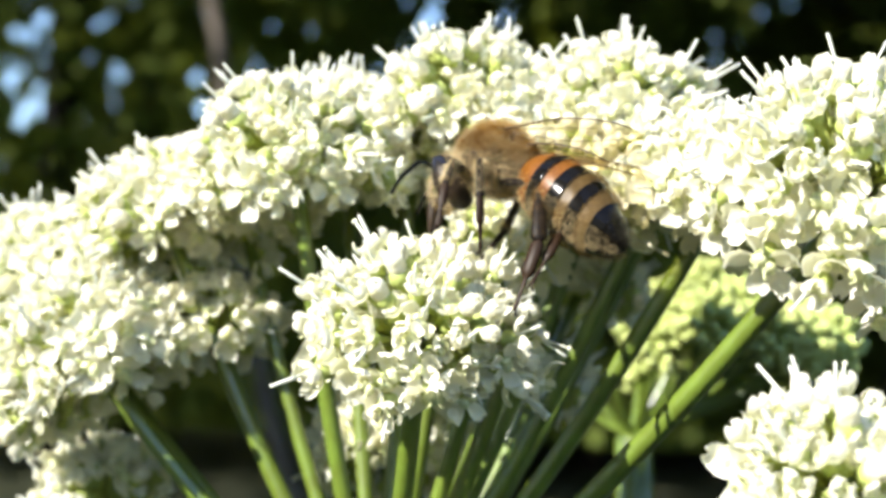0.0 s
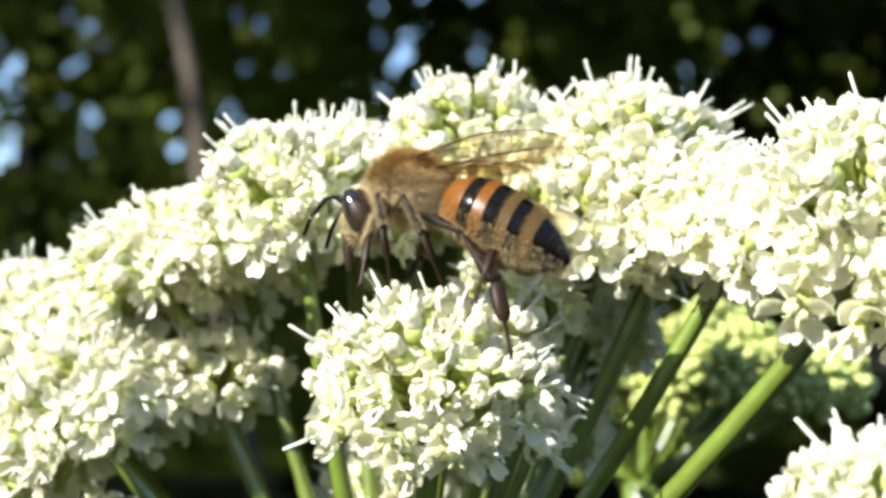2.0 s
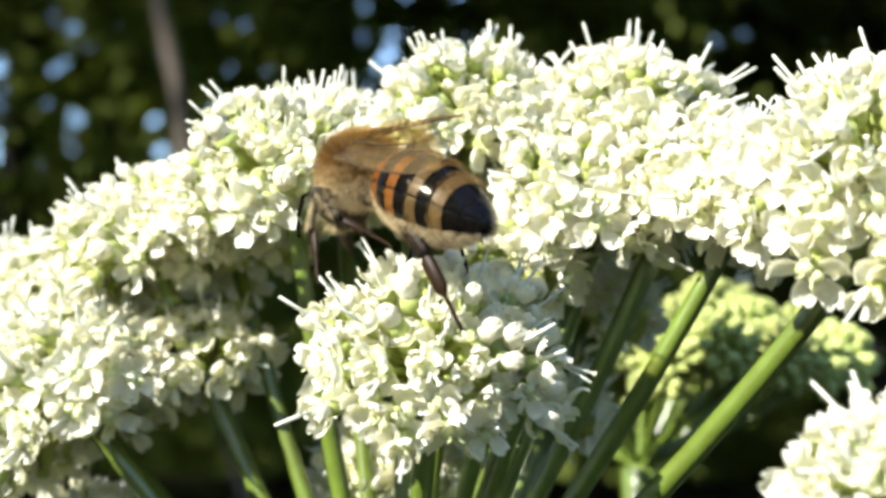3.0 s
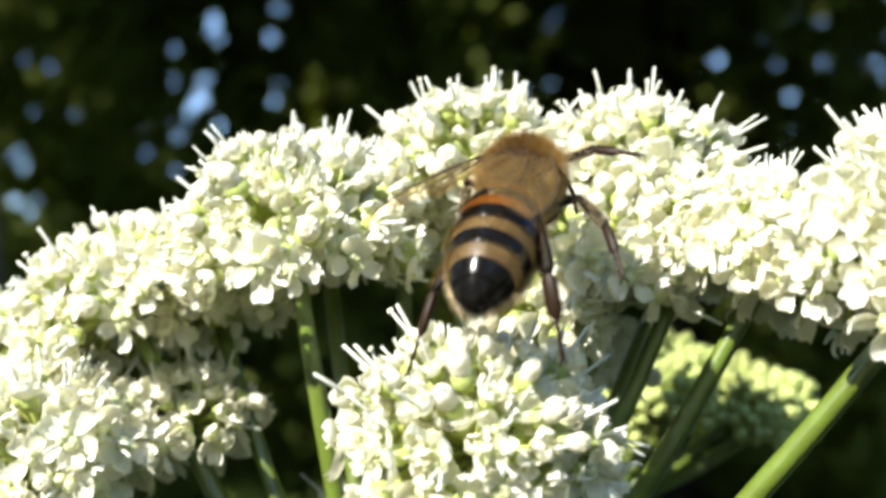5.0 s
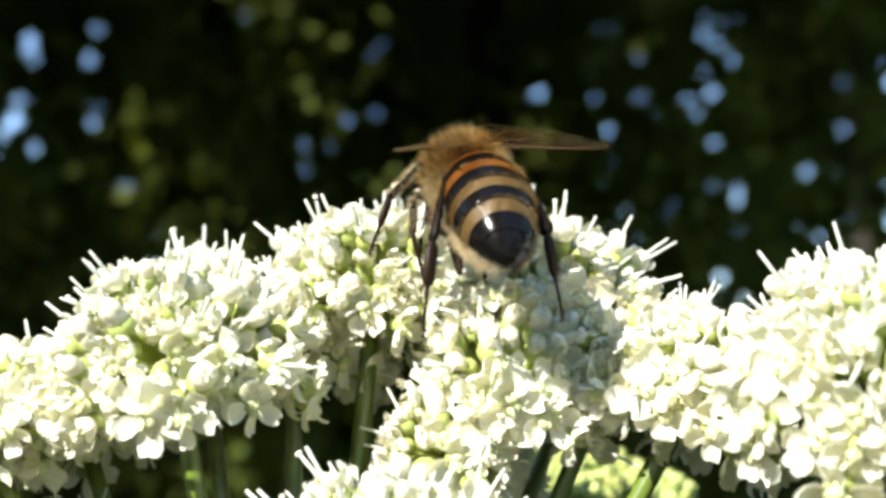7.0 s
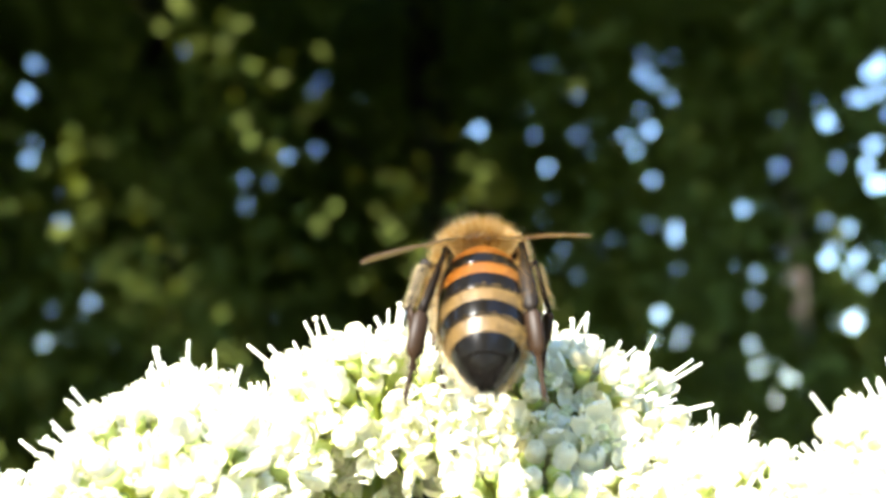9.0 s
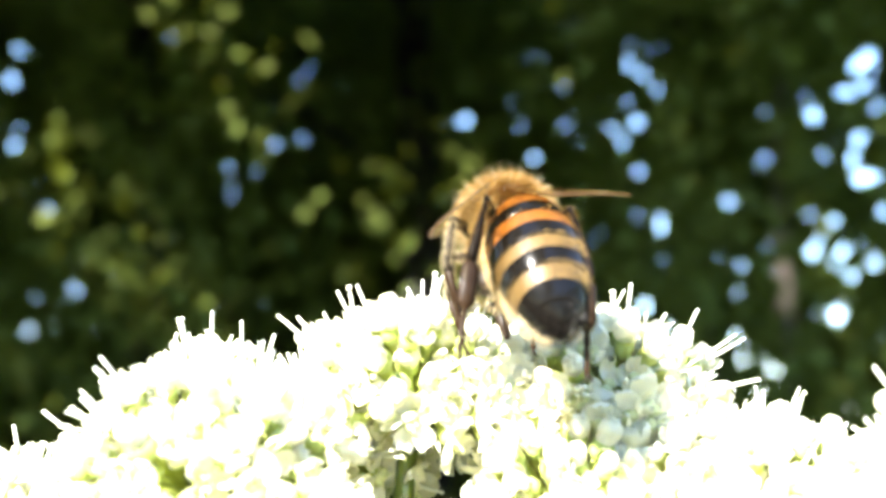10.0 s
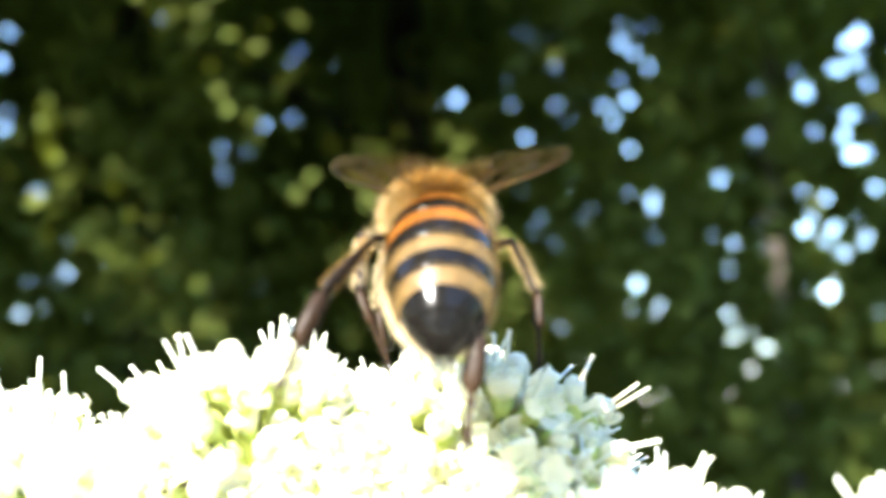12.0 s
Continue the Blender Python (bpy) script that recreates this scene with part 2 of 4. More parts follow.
for az, el, r in GAPS_WEST + GAPS_NEAR_WEST + GAPS_MID + GAPS_EAST_HIGH + GAPS_EAST_LOW:
    # each larger opening is broken up by twigs
    if r < 0.3:
        GAPS_BROKEN.append((az, el, r * (0.78 if az < -8 else 0.55 if az < 6 else 0.75 if az < 15 else 1.0)))
    else:
        for _ in range(2 + int(r * 6)):
            a, d = SCATTER.uniform(0, 6.28), r * 1.35 * SCATTER.random() ** 0.5
            GAPS_BROKEN.append((az + d * math.cos(a), el + d * math.sin(a), SCATTER.uniform(0.08, 0.19)))
GAPS = np.array(GAPS_BROKEN + GAPS_SMALL)


def open_sky(az, el, slack=0.0):
    d = np.hypot((GAPS[:, 0] - az) * math.cos(radians(el)), GAPS[:, 1] - el)
    return bool((d < GAPS[:, 2] + slack).any())


def at_angle(az, el, far):
    a, e = radians(az), radians(el)
    return EYE_AT + Vector((math.sin(a) * math.cos(e), math.cos(a) * math.cos(e), math.sin(e))) * far


# Places that the sun reaches between the crowns, the flower itself last: azimuth, height angle, distance, radius in metres.
FLECKS = [(-6.8, 11.8, 9, 0.4), (-6.8, 9.5, 9, 0.4), (-2.2, 17.7, 9, 0.5), (5.0, 17.2, 9, 0.5), (-1.3, 5.3, 9, 0.3), (24.5, 2.1, 9, 0.3),
          (-27.5, 12.9, 9, 0.4), (-25.5, 11.5, 9, 0.35), (-19.1, 13.9, 9, 0.3), (-26.2, 9.4, 9, 0.3), (3.0, 14.9, 9, 0.46), (-7.8, 13.6, 9, 0.35),
          (5.2, 10.9, 9, 0.28), (21.8, 14.6, 9, 0.25), (0.4, 8.8, 9, 0.28), (-7.2, 8.2, 9, 0.3), (-17.4, 12.4, 9, 0.25), (13.3, 17.1, 9, 0.25),
          (13.6, 10.3, 9, 0.2),
          (-22.6, 15.5, 6.8, 0.5), (-21.8, 12.5, 6.8, 0.5), (-21.0, 9.5, 6.8, 0.5), (0, 0, 0.08, 0.5)]
FLECK_AT = np.array([tuple(at_angle(a, e, d)) for a, e, d, r in FLECKS])
FLECK_R = np.array([r * 0.75 for a, e, d, r in FLECKS])
SUN_WAY = np.array(tuple(SUN))


def sunlit_path(p):
    """Whether a leaf here would shade one of the sunlit places."""
    off = np.array(tuple(p)) - FLECK_AT
    up = off @ SUN_WAY
    return bool(((up > 0.35) & (np.linalg.norm(off - up[:, None] * SUN_WAY, axis=1) < FLECK_R)).any())


def leaf_into(b, centre, size, rnd):
    """One leaf: a folded blade with a pointed end."""
    way = Vector((rnd.gauss(0, 1), rnd.gauss(0, 1), rnd.gauss(-0.3, 0.7))).normalized()
    side = way.orthogonal().normalized()
    side = Matrix.Rotation(rnd.uniform(0, 6.28), 3, way) @ side
    up = way.cross(side)
    s = len(b.verts)
    b.verts.extend(tuple(p) for p in (centre - way * size * 0.55, centre + side * size * 0.34 + up * size * 0.1, centre + way * size * 0.55,
                                      centre - side * size * 0.34 + up * size * 0.1))
    b.faces.extend(((s, s + 1, s + 2), (s, s + 2, s + 3)))
    b.mats.extend((0, 0))


def tree(az, far, radius, lean, height, bark, leaves, low, high, width, seed, gaps=True, size=0.15, deep=4.0, near=-1.2, label=""):
    """A tree: a tapered, bent trunk with limbs, and a crown of leaves in uneven clumps."""
    rnd = random.Random(seed)
    foot = at_angle(az, 0, far)
    foot.z = 0
    tree_ob = tagged(new("tree"), label or "tall broadleaf tree with shade-darkened bark and loose green leaves", "tree", "trees of the wood")
    tree_ob.location = foot
    across = Vector((math.cos(radians(az)), -math.sin(radians(az)), 0))
    t, n = Build(), 9
    line = [across * (lean * height * i / n + 0.05 * math.sin(i * 1.7 + seed)) + Vector((0, 0, height * i / n - 0.1)) for i in range(n + 1)]
    t.tube(line, [radius * (1.3 if i == 0 else 1 - 0.7 * i / n) for i in range(n + 1)], 12, ridge=0.06)
    for k in range(7):
        h = rnd.uniform(0.62 if bark is PALE_BARK else 0.3, 0.95)
        i = min(int(h * n), n - 1)
        start = line[i]
        out = Vector((rnd.gauss(0, 1), rnd.gauss(0, 1), 0)).normalized()
        long = rnd.uniform(1.2, 2.6)
        if gaps:
            out = (out + across * rnd.uniform(-1, 1)).normalized()
        t.tube([start, start + out * long * 0.5 + Vector((0, 0, long * 0.35)), start + out * long + Vector((0, 0, long * 0.55))],
               [radius * 0.28, radius * 0.18, radius * 0.06], 6)
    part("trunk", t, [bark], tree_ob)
    b, made, tries = Build(), 0, 0
    back = foot * -1
    while made < leaves and tries < leaves * 5:
        tries += 1
        a, e = az + rnd.gauss(0, width), rnd.uniform(low, high)
        d = far + rnd.uniform(near, deep)
        if gaps and open_sky(a, e, rnd.uniform(0.0, 0.24)):
            continue
        # uneven clumps
        if noise.noise((a * 0.33 + seed, e * 0.4, d * 0.5)) < rnd.uniform(-0.7, 0.12):
            continue
        p = at_angle(a, e, d)
        if p.z < 0.1 or sunlit_path(p):
            continue
        leaf_into(b, p + back, size * rnd.uniform(0.7, 1.35), rnd)
        made += 1
    part("crown", b, [LEAF], tree_ob, smooth=False)
    return tree_ob


def woods():
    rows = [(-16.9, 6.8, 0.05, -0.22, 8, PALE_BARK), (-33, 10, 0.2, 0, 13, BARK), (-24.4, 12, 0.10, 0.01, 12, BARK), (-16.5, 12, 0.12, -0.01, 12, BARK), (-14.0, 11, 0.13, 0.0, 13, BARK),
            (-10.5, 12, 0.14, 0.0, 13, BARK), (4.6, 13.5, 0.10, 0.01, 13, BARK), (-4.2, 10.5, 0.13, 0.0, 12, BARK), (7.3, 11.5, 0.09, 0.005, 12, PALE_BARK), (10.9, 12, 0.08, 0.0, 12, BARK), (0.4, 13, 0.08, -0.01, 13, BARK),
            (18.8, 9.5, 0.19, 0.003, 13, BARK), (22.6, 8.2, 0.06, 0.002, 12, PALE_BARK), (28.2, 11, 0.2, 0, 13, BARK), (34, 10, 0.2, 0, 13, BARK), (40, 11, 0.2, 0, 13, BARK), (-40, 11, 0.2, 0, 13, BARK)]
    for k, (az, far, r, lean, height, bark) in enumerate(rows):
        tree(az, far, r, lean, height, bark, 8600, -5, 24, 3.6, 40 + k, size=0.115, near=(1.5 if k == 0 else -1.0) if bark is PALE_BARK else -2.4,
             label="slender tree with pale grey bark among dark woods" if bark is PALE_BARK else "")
    # the tall trees' upper crowns, added out of view to shade the edge of the wood
    for k, az in enumerate((-46, -27.5, -11, -4.3, 7.4, 18.9, 34)):
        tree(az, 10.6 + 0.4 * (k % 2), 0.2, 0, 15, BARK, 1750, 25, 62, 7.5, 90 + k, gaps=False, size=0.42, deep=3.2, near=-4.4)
    rnd, b = random.Random(77), Build()
    made = 0
    while made < 64000:
        a, e = rnd.uniform(-50, 50), rnd.uniform(-4.5, 27)
        if open_sky(a, e, rnd.uniform(0.12, 0.46)):
            continue
        leaf_into(b, at_angle(a, e, rnd.uniform(15, 19)), 0.29 * rnd.uniform(0.7, 1.3), rnd)
        made += 1
    tagged(new("far_woods", b.mesh("far_woods", [LEAF], False)), "dense dark green foliage deep in the wood", "woods", kind="stuff")
    # unseen trees added round the rest of the clearing, tallest to block the low sun
    for k in range(12):
        az = 62 + k * 21.4
        tall = 190 < az < 275
        tree(az, 11 + (k % 3), 0.2, 0, 20 if tall else 14, BARK, 3300 if tall else 1100, -3, 61 if tall else 22, 8, 130 + k, gaps=False, size=0.42, deep=4)


ground()
woods()


# ---- the flower heads ----
MM = 0.001


def petal_into(b, m, long, wide, cup, rnd, mat=0):
    """A cupped, rounded petal with its tip folded in from the origin along +x, its inner face to +z."""
    rows = []
    for i, s in enumerate((0.0, 0.22, 0.52, 0.82, 1.0, 1.04)):
        half = wide * (0.36, 0.78, 1.0, 0.94, 0.68, 0.26)[i] / 2
        lift = cup * (0, 0.03, 0.11, 0.32, 0.62, 0.86)[i] * long
        back = (0, 0, 0, -0.02, -0.10, -0.26)[i] * cup
        row = []
        for j, v in enumerate((-1, -0.55, 0, 0.55, 1)):
            row.append(m @ Vector(((s + back) * long, v * half, lift + 0.34 * cup * wide * v * v + 0.015 * long * math.sin(i * 2 + j))))
        rows.append(row)
    b.grid(rows, mat=mat)


def floret_mesh(kind, seed, bare=False):
    """A floret in millimetres times MM, standing on its ovary: open, half open, hanging at the rim, or a bud."""
    rnd, b = random.Random(seed), Build()
    flare = 0.8 if kind == "bud" else 0.66
    b.ball((0, 0, -0.1 * MM), (flare * MM, flare * 0.85 * MM, 0.7 * MM), mat=1, rings=6, sides=9)
    if kind == "bud":
        turn = Matrix.Rotation(rnd.uniform(-0.3, 0.3), 3, "X")
        b.ball((0, 0, 0.6 * MM), (0.64 * MM, 0.56 * MM, 0.70 * MM), turn, mat=0, rings=7, sides=10, rough=0.05, rnd=rnd)
        for k in range(5):
            m = Matrix.Translation((0, 0, 0.3 * MM)) @ Matrix.Rotation(k * 1.2566 + rnd.uniform(-0.1, 0.1), 4, "Z") @ Matrix.Translation((0.42 * MM, 0, 0)) @ Matrix.Rotation(-0.95, 4, "Y")
            petal_into(b, m, 1.0 * MM, 0.85 * MM, 1.0, rnd)
        return b
    for side in (-1, 1):
        b.ball((side * 0.26 * MM, 0, 0.5 * MM), (0.40 * MM, 0.48 * MM, 0.27 * MM), mat=4, rings=5, sides=8)
        b.tube([(side * 0.2 * MM, 0, 0.7 * MM), (side * 0.3 * MM, 0, 1.0 * MM), (side * 0.45 * MM, 0, 1.1 * MM)], [0.08 * MM, 0.06 * MM, 0.06 * MM], 5, mat=4)
    for k in range(5):
        a = k * 1.2566 + rnd.uniform(-0.2, 0.2)
        tilt = {"open": rnd.uniform(0.15, 0.75), "half": rnd.uniform(0.7, 1.15), "rim": rnd.uniform(-0.35, 0.35)}[kind]
        long = (1.42 if kind == "rim" else 1.12) * rnd.uniform(0.85, 1.15)
        m = Matrix.Rotation(a, 4, "Z") @ Matrix.Translation((0.4 * MM, 0, 0.2 * MM)) @ Matrix.Rotation(-tilt, 4, "Y") @ Matrix.Rotation(rnd.uniform(-0.45, 0.45), 4, "X")
        petal_into(b, m, long * MM, long * rnd.uniform(0.82, 1.0) * MM, rnd.uniform(0.3, 0.7) if kind == "rim" else rnd.uniform(0.45, 0.95), rnd)
    for k in range(0 if bare else rnd.choice((0, 0, 1) if kind == "rim" else (0, 0, 1, 1, 2, 2))):
        a, out, up = rnd.uniform(0, 6.28), rnd.uniform(0.15, 0.9), rnd.uniform(1.9, 3.3) * (0.6 if kind == "rim" else 1)
        c, s = math.cos(a) * MM, math.sin(a) * MM
        pts = [(0.35 * c, 0.35 * s, 0.3 * MM), ((0.35 + out * 0.5) * c, (0.35 + out * 0.5) * s, (0.3 + up * 0.5) * MM), ((0.35 + out) * c, (0.35 + out) * s, (0.3 + up) * MM)]
        b.tube(pts, [0.13 * MM, 0.11 * MM, 0.09 * MM], 6, mat=2)
        if rnd.random() < 0.12:
            b.ball(pts[-1], (0.22 * MM, 0.18 * MM, 0.16 * MM), mat=3, rings=4, sides=6)
    return b


FLORETS = {"open": [floret_mesh("open", 10 + k) for k in range(7)], "half": [floret_mesh("half", 30 + k) for k in range(4)],
           "bud": [floret_mesh("bud", 50 + k) for k in range(4)], "rim": [floret_mesh("rim", 70 + k) for k in range(6)]}
SHORT_FLORETS = [floret_mesh("half", 90 + k, True) for k in range(3)]
FLORET_MATERIALS = [PETAL, OVARY, STAMEN, ANTHER, DISC]
FLORET_MESHES = {kind: [b.mesh("floret", FLORET_MATERIALS) for b in some] for kind, some in FLORETS.items()}
YOUNG_MATERIALS = [YOUNG, OVARY, YOUNG, YOUNG, YOUNG]


def dome_places(axis, count, reach, rnd):
    """Evenly spread directions over a dome round an axis."""
    places = []
    for k in range(count):
        angle = math.acos(1 - (1 - math.cos(reach)) * (k + 0.5) / count)
        places.append((angle, spread(axis, angle + rnd.uniform(-0.06, 0.06), k * 2.39996 + rnd.uniform(-0.12, 0.12))))
    return places


def umbellet(head, hub, at, radius, seed, single, young=False, count=58, reach=1.5):
    """A small dome of florets at the end of its ray: a node with pedicels (one part), florets on it."""
    rnd = random.Random(seed)
    at, hub = Vector(at), Vector(hub)
    axis = ((at - hub).normalized() + Vector((0, 0, 0.5))).normalized()
    ped, heads, joined = Build(), [], Build()
    for angle, way in dome_places(axis, count, reach, rnd):
        outer = angle / reach
        long = radius * (1.0 + 0.06 * math.sin(angle) ** 2) * rnd.uniform(0.80, 1.05)
        droop = Vector((0, 0, -0.05 * radius * angle ** 2))
        tip = way * long + droop
        ped.tube([axis * 0.1 * radius, way * long * 0.55 - droop * 0.6, tip], [0.24 * MM, 0.2 * MM, 0.3 * MM], 5)
        face = (way + Vector((0, 0, 0.15 if angle < 1 else -0.45 * outer)) + Vector((rnd.gauss(0, 0.2), rnd.gauss(0, 0.2), rnd.gauss(0, 0.2)))).normalized()
        roll = rnd.random()
        kind = "bud" if (young or (angle < 0.7 and roll < 0.6) or roll < 0.14) else ("rim" if (outer > 0.7 and roll < 0.85) else ("half" if roll < 0.45 else "open"))
        size = (0.72 if young else 0.76 + 0.16 * outer ** 2) * rnd.uniform(0.8, 1.18)
        m = Matrix.Translation(tip) @ turn_to(face, rnd.uniform(0, 6.28)) @ Matrix.Scale(size, 4)
        heads.append((kind, rnd.randrange(len(FLORETS[kind])), m))
    # florets that have stayed shorter fill the dome from within
    for angle, way in dome_places(axis, 0 if young else int(count * 0.3), reach * 0.86, rnd):
        tip = way * radius * rnd.uniform(0.68, 0.82)
        m = Matrix.Translation(tip) @ turn_to((way + Vector((rnd.gauss(0, 0.2), rnd.gauss(0, 0.2), rnd.gauss(0, 0.2)))).normalized(), rnd.uniform(0, 6.28)) @ Matrix.Scale(rnd.uniform(0.7, 0.92), 4)
        joined.add(SHORT_FLORETS[rnd.randrange(len(SHORT_FLORETS))], m)
    # narrow bracts under the dome
    for k in range(6):
        a = k * 1.05 + rnd.random()
        low = spread(axis, 1.75 + rnd.uniform(-0.2, 0.25), a)
        ped.tube([(0, 0, 0), low * radius * 0.25, low * radius * 0.45 + Vector((0, 0, -0.12 * radius))], [0.2 * MM, 0.16 * MM, 0.04 * MM], 4, flat=0.4)
    ped.ball((0, 0, 0), (0.85 * MM, 0.85 * MM, 0.8 * MM), rings=5, sides=8)
    node = part("umbellet", ped, [PEDICEL], head, "green bud cluster" if young else "")
    node.location = at
    if single and not young:
        for kind, k, m in heads:
            ob = part("floret", FLORET_MESHES[kind][k], None, node)
            ob.matrix_local = m
        part("floret_mass", joined, FLORET_MATERIALS, node, kind="stuff")
    else:
        for kind, k, m in heads:
            joined.add(FLORETS[kind][k], m)
        part("floret_mass", joined, YOUNG_MATERIALS if young else FLORET_MATERIALS, node, "crowded pale green buds" if young else "", kind="stuff")
    return node


def ray(head, hub, at, radius, bow, seed):
    """A ridged stalk from the hub of the head to a small dome."""
    rnd = random.Random(seed)
    hub, at = Vector(hub), Vector(at)
    out = Vector((at.x - hub.x, at.y - hub.y, 0)) * bow
    b, n = Build(), 10
    b.tube([hub.lerp(at, i / n) + out * math.sin(math.pi * i / n) for i in range(n + 1)], [radius * (1.15 - 0.25 * i / n) for i in range(n + 1)], 18, ridge=0.07)
    return part("ray", b, [STALK], head)


HUB = (-0.0059, 0.0020, Z0 - 0.0281)
# place of each dome's node over the head's height in millimetres, its radius, how far it hangs over, its stalk's half width, whether its florets stand singly
DOMES = [((-11.66, -1.0, 2.8), 6.0, 1.62, 0.55, True), ((-11.3, 9.0, 5.2), 5.2, 1.6, 0.5, False), ((-17.3, 6.0, 0.0), 4.2, 1.55, 0.5, False),
         ((-21.8, 4.0, -0.3), 5.4, 1.6, 0.56, False), ((-32.2, 8.0, -4.3), 5.4, 1.6, 0.5, False), ((-25.2, 1.0, -9.4), 6.2, 1.72, 0.6, False),
         ((-18.5, 5.0, -7.2), 3.7, 1.65, 0.45, False), ((-1.9, 3.5, 7.0), 5.2, 1.65, 0.55, True), ((7.4, 4.5, 6.7), 5.4, 1.7, 0.55, True),
         ((13.8, -1.9, 1.7), 4.7, 1.72, 0.58, True), ((9.9, 0.5, 2.4), 4.6, 1.6, 0.5, False), ((10.9, 11.0, 5.0), 4.6, 1.6, 0.5, False),
         ((4.2, 12.0, 7.2), 4.4, 1.6, 0.5, False), ((-6.2, 6.5, 4.4), 4.8, 1.6, 0.5, False),
         ((20.2, -10.5, 0.7), 6.9, 1.85, 0.64, False), ((-1.9, -8.5, -7.4), 5.8, 1.52, 0.6, True), ((-7.7, 10.0, -14.9), 4.6, 1.7, 0.5, False),
         ((1.5, -1.0, -0.9), 2.8, 1.75, 0.5, False), ((4.4, 15.0, -2.9), 3.8, 1.6, 0.45, False), ((2.4, 13.0, -9.7), 2.6, 1.6, 0.45, False), ((19.3, -20.0, -12.6), 4.4, 1.7, 0.6, False),
         ((-27.3, 8.0, -19.4), 4.5, 1.6, 0.5, False), ((4.8, 0.0, 2.0), 4.3, 1.7, 0.52, False)]

LANDING = 15            # the dome on which the bee stands at first
EDGE = 14               # the dome at the head's edge, which swings outwards at the end


def main_umbel():
    head = tagged(new("flower_umbel"), "large white flower umbel with domed clusters on ridged green stalks", "flower")
    b, swaying = Build(), {}
    b.tube([(HUB[0] - 0.05, 0.03, 0), (HUB[0] - 0.02, 0.015, 0.6), (HUB[0] - 0.003, 0.004, Z0 - 0.08), HUB], [0.006, 0.005, 0.0042, 0.0040], 24, ridge=0.08)
    part("stem", b, [STALK], head)
    for k, ((x, y, z), r, reach, wide, single) in enumerate(DOMES):
        at = (x * MM, y * MM, Z0 + z * MM)
        stalk = ray(head, HUB, at, wide * MM, 0.05, 300 + k)
        dome = umbellet(head, HUB, at, r * MM, 200 + k, single, count=int(94 * (r / 5.2) ** 2 * (1 - math.cos(reach))), reach=reach)
        if k in (LANDING, EDGE):
            swaying[k] = stalk, dome
    return swaying


# bud clusters of the young head, in millimetres as above
YOUNG_AT = [(9, 34.8, -6.8), (9.9, 39.4, -4), (12.1, 42.9, -2.1), (13.3, 32.5, -4.8), (15.8, 39.4, -3.5), (14.3, 46.3, -2.2), (20.6, 37.1, -6.2),
            (20, 44, -4.1), (23.2, 40.6, -6), (8.3, 46.3, -9.8), (11.1, 47.5, -6.4), (16.7, 49.8, -5.9), (18.1, 33.7, -5.8), (6.9, 49.8, -5)]


def young_umbel():
    head = tagged(new("flower_umbel"), "young green umbel of closed buds on short green stalks", "flower")
    hub = (0.0068, 0.0406, Z0 - 0.0152)
    b = Build()
    b.tube([(hub[0] + 0.02, 0.06, 0), (hub[0] + 0.004, 0.045, Z0 - 0.1), hub], [0.004, 0.003, 0.0016], 16, ridge=0.1)
    part("stem", b, [STALK], head)
    rnd = random.Random(5)
    for k, (x, y, z) in enumerate(YOUNG_AT):
        at = (x * MM, y * MM, Z0 + z * MM)
        ray(head, hub, at, 0.32 * MM, 0.1, 500 + k)
        umbellet(head, hub, at, rnd.uniform(1.9, 2.3) * MM, 520 + k, False, young=True, count=46, reach=1.95)
    # stalks whose buds have not yet lifted
    for k in range(9):
        a = k * 0.7 + 0.2
        end = Vector(hub) + Vector((math.cos(a) * 4.5, math.sin(a) * 4.0, rnd.uniform(1.5, 5.5))) * MM
        ray(head, hub, end, 0.26 * MM, 0.1, 560 + k)
    return head


SWAYING = main_umbel()
young_umbel()


# ---- the bee ----
def hairs_into(b, places, long, thick, lean, rnd, mat=0):
    """Fine hairs: thin three-sided spikes from places with their normals, combed along lean."""
    for p, n in places:
        way = (n + lean + Vector((rnd.gauss(0, 0.28), rnd.gauss(0, 0.28), rnd.gauss(0, 0.28)))).normalized()
        l = long * rnd.uniform(0.6, 1.25)
        side = way.orthogonal().normalized() * thick
        other = way.cross(side)
        s = len(b.verts)
        b.verts.extend(tuple(q) for q in (p + side, p - side * 0.5 + other * 0.87, p - side * 0.5 - other * 0.87, p + way * l))
        b.faces.extend(((s, s + 1, s + 3), (s + 1, s + 2, s + 3), (s + 2, s, s + 3)))
        b.mats.extend((mat,) * 3)


def on_ball(centre, radii, count, rnd, keep=lambda n: True):
    out = []
    while len(out) < count:
        n = Vector((rnd.gauss(0, 1), rnd.gauss(0, 1), rnd.gauss(0, 1))).normalized()
        if keep(n):
            out.append((Vector(centre) + Vector([n[i] * radii[i] for i in range(3)]), Vector([n[i] / radii[i] for i in range(3)]).normalized()))
    return out


WAIST = Vector((-1.75, 0, -0.25)) * MM


def belly_radius(s):
    u = (s - 0.42) / 0.58 if s > 0.42 else (0.42 - s) / 0.42
    return MM * max(2.06 * (1 - min(u, 1) ** (2.0 if s > 0.42 else 2.4)) ** (0.68 if s > 0.42 else 0.6), 0.05)


def belly_spine(s):
    return Vector((-7.75 * s, 0, -0.95 * s ** 1.6)) * MM


